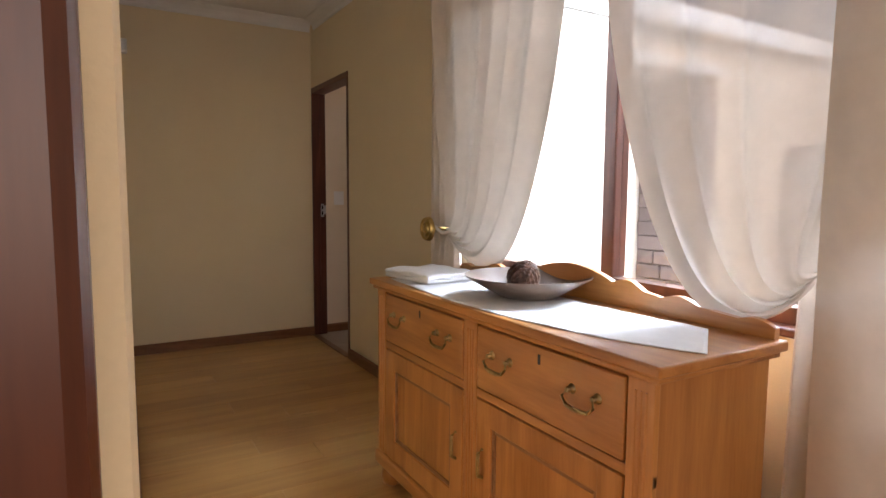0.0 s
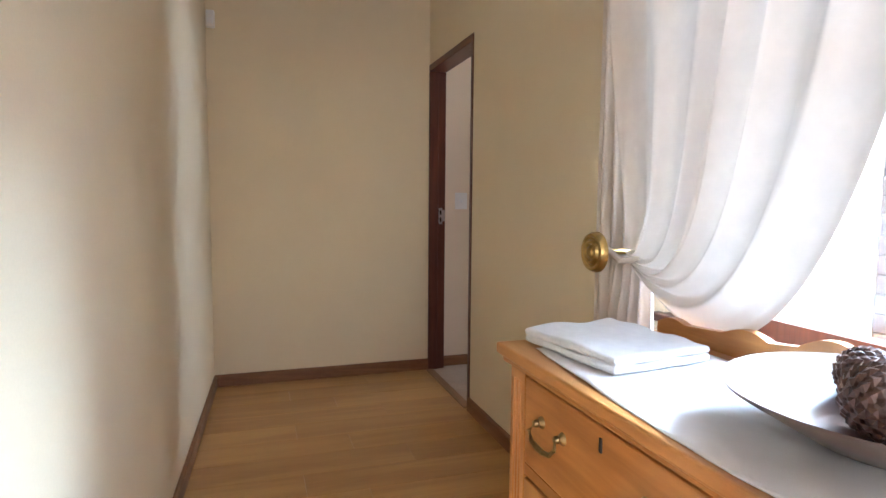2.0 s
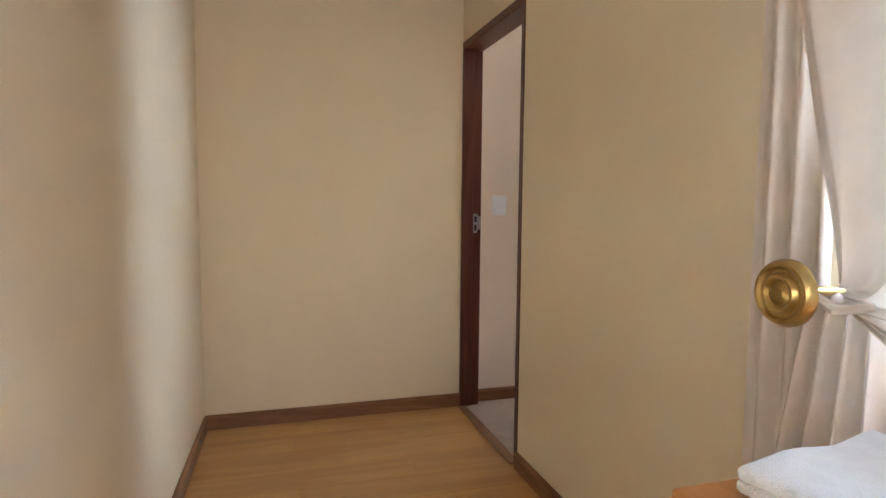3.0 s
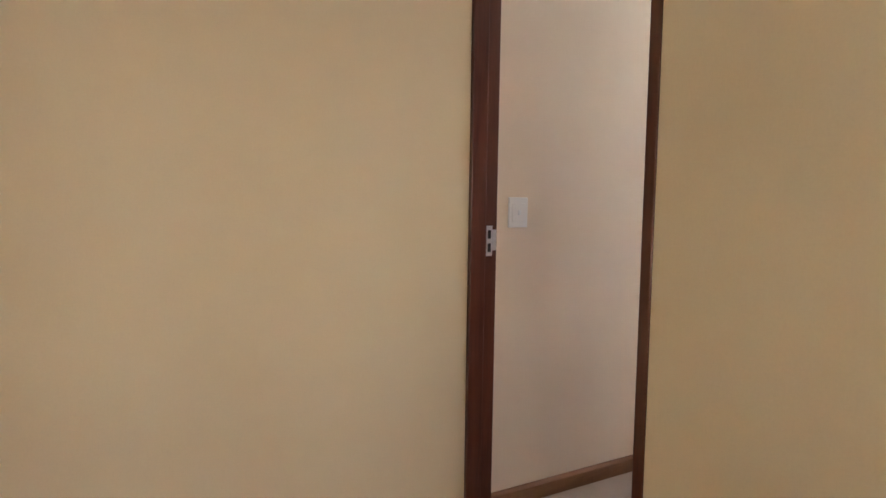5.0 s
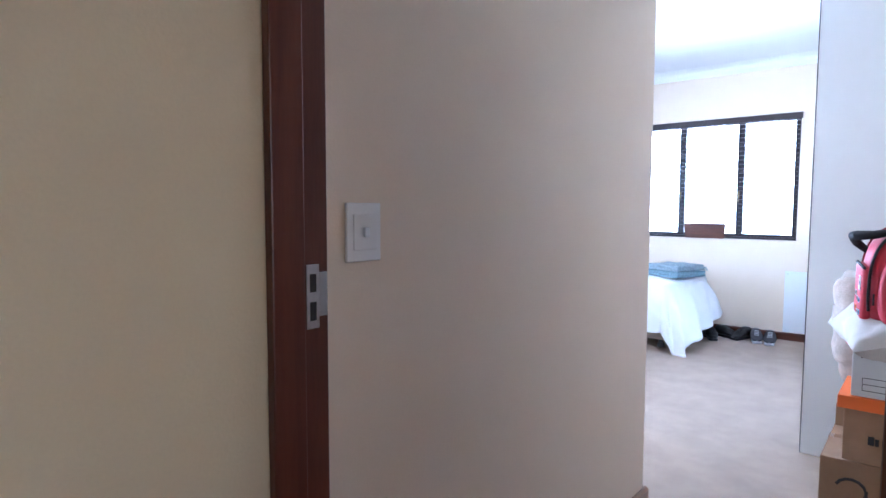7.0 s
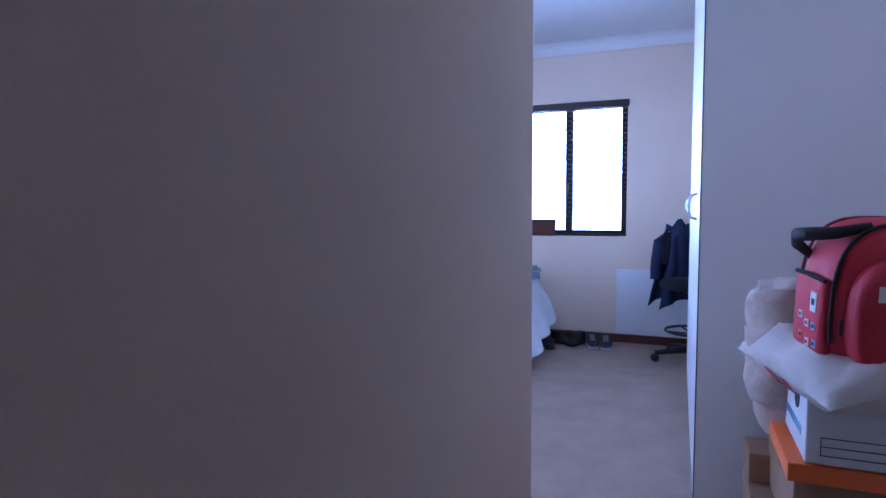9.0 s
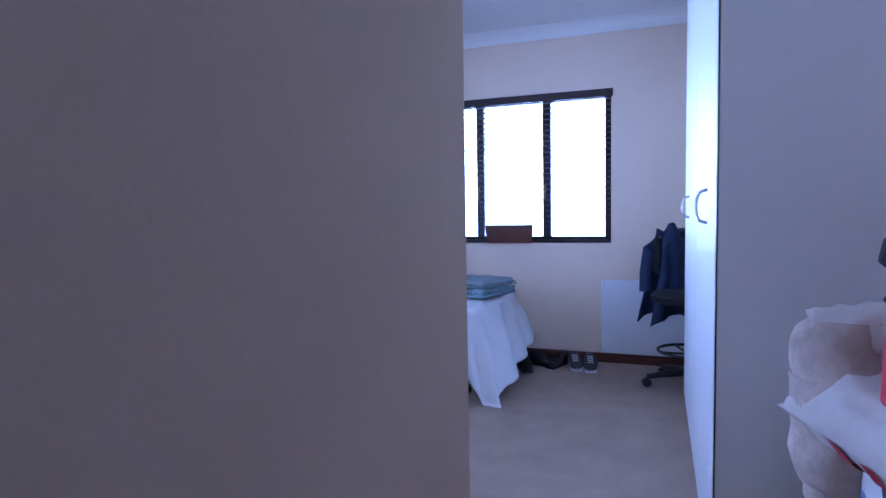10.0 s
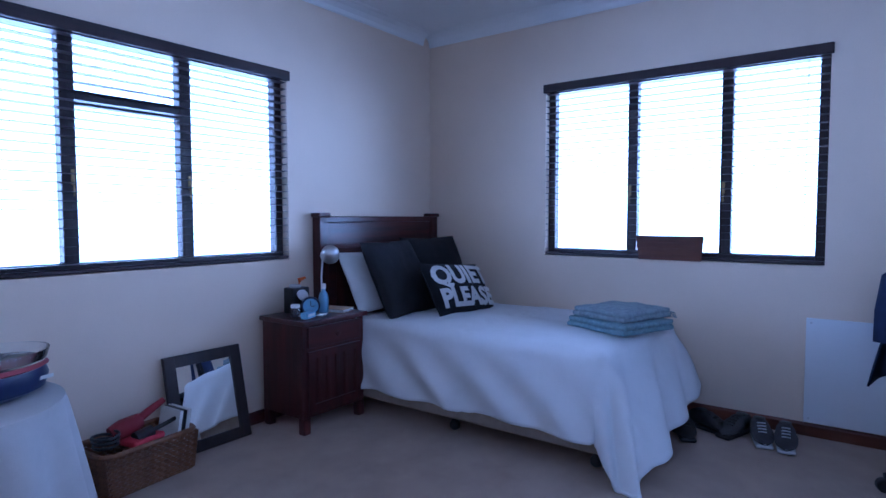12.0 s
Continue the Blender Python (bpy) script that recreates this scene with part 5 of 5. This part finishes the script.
def pack_shell(y0, y1, k, top, half, seed, n=56, rows=14):
    def f(u, v):
        t = v * 2 - 1
        q = k * max(0.0, 1 - abs(t) ** 5) ** 0.28
        x, z = d_outline(u * 2 * math.pi, q, top, half)
        w = 0.010 * noise.noise(Vector((x * 9, t * 2 + seed, z * 9)))
        return Vector((x * (1 + w * 3), y0 + (y1 - y0) * v + w * 0.8, z))
    bm = surface(f, n, rows, closed_u=True)
    bmesh.ops.remove_doubles(bm, verts=bm.verts, dist=0.0005)
    return bm


def piping(y, k, top, half, r, mat, name="piping", a0=-20, a1=200):
    pts = []
    for i in range(41):
        x, z = d_outline(radians(a0 + (a1 - a0) * i / 40), k, top, half)
        pts.append((x, y, z))
    return part(name, tube(pts, r, 7), mat, bag, smooth=True)


part("body", pack_shell(-0.125, 0.125, 1.0, 0.375, 0.170, 1), RED, bag, smooth=True)
part("front_pocket", pack_shell(0.06, 0.175, 0.92, 0.30, 0.150, 4), RED, bag, smooth=True)
piping(0.095, 0.975, 0.375, 0.170, 0.0055, BLACK_WEB, "zip")
piping(-0.095, 0.975, 0.375, 0.170, 0.0045, RED_DARK)
piping(0.148, 0.855, 0.30, 0.150, 0.0045, RED_DARK)
part("side_pocket", solid(0.145, 0.186, -0.085, 0.085, 0.02, 0.225, 0.018, 4), RED, bag, smooth=True)
part("zip", tube([(0.180, -0.085, 0.222), (0.186, 0.0, 0.228), (0.180, 0.085, 0.222)], 0.006, 6), BLACK_WEB, bag, smooth=True)
part("zip_pull", solid(0.150, 0.156, 0.118, 0.124, 0.09, 0.135, 0.002), BLACK_WEB, bag)
part("grab_handle", tube([(0.150, -0.075, 0.265), (0.190, -0.070, 0.300), (0.205, -0.03, 0.330), (0.200, 0.03, 0.338), (0.155, 0.065, 0.345), (0.08, 0.075, 0.362)], [0.012, 0.016, 0.019, 0.019, 0.016, 0.012], 10), BLACK_WEB, bag, smooth=True)
for e in (-1, 1):
    part("shoulder_strap", tube([(e * 0.08, -0.12, 0.33), (e * 0.10, -0.17, 0.26), (e * 0.10, -0.17, 0.12), (e * 0.12, -0.12, 0.03)], 0.016, 8), BLACK_WEB, bag, smooth=True)
part("front_emblem", box(solid(-0.03, 0.10, 0.1725, 0.1755, 0.205, 0.215), 0.085, 0.10, 0.1725, 0.1755, 0.19, 0.228), PAPER, bag, "pale printed emblem")
for i, (y, z, mt) in enumerate(((0.045, 0.16, PAPER), (0.012, 0.095, PAPER), (0.050, 0.095, WATER_BLUE), (-0.028, 0.110, PAPER), (0.060, 0.050, WATER_BLUE), (-0.02, 0.055, ORANGE), (0.02, 0.045, PAPER))):
    r = 0.010 if i else 0.017
    part("badge", solid(0.1855, 0.1885, y - r, y + r, z - r * (1.6 if i == 0 else 1), z + r * (1.6 if i == 0 else 1), 0.0012, 1), mt, bag)
    part("badge_print", solid(0.188, 0.1893, y - r * 0.5, y + r * 0.5, z - r * 0.5, z + r * 0.5), INK, bag)

# ---- outside the passage window ----
structure("ground", solid(-60, 80, -80, 60, -0.5, -0.14), PAVING, "paved yard around the house", "ground")
structure("wing_plaster", solid(0.115, 2.61, YS - 0.20, YS - 0.152, -0.13, 2.16), PLASTER, "sunlit white plastered outside wall", "wall")
structure("eave", solid(0.115, 2.9, -1.80, YS - 0.152, 2.165, 2.25), PLASTER, "white plastered eave slab", "eave")
pier = structure("brick_pier", solid(2.612, 2.85, -1.735, -1.185, -0.13, 2.16), MORTAR, "grey-brown stone block pier beside the yard", "pier")
blocks = {}
for r in range(18):
    z = -0.065 + r * 0.1235
    y = -1.19
    for w in ((0.18, 0.36), (0.34, 0.20), (0.26, 0.28))[r % 3]:
        if w not in blocks:
            blocks[w] = mesh("stone_block", solid(-0.014, 0.014, -w / 2 + 0.004, w / 2 - 0.004, -0.058, 0.058, 0.006, 1), BRICK)
        o = new("stone_block", blocks[w])
        o.parent = pier
        o.location = (2.606 - 0.005 * ((r * 2 + int(w * 50)) % 3), y - w / 2, z)
        y -= w
    if "end" not in blocks:
        blocks["end"] = mesh("stone_block", solid(-0.112, 0.112, -0.012, 0.012, -0.058, 0.058, 0.006, 1), BRICK)
    o = new("stone_block", blocks["end"])
    o.parent = pier
    o.location = (2.728, -1.742, z)
gw = structure("garden_wall", solid(4.92, 5.1, -9.0, -1.2, -0.13, 1.75), MORTAR, "sunlit whitewashed rough brick garden wall", "wall")
wb = mesh("brick", solid(-0.02, 0.02, -0.15, 0.15, -0.058, 0.058, 0.012, 1), WHITE_BRICK)
for r in range(14):
    for k in range(20):
        o = new("brick", wb)
        o.parent = gw
        o.location = (4.912 - 0.006 * ((r * 5 + k * 3) % 4), -1.40 - 0.32 * k - (0.16 if r % 2 else 0), -0.06 + 0.127 * r)

# ---- laminate planks of the passage ----
floor_ob = bpy.data.objects["floor"]
planks = {}
row = 0
y = -0.002
while y > -6.6:
    x = -0.002
    first = (0.45, 0.95, 0.70)[row % 3]
    while x > -3.6:
        L = first if x > -0.01 else 1.28
        L = min(L, x + 3.6)
        if L < 0.03:
            break
        key = round(L, 3)
        if key not in planks:
            planks[key] = mesh("plank", solid(-L + 0.0006, -0.0006, -0.1914, -0.0006, -0.0118, 0.0, 0.0008, 1), LAMINATE)
        o = new("plank", planks[key])
        o.parent = floor_ob
        o.location = (x, y, 0)
        x -= L
    y -= 0.192
    row += 1
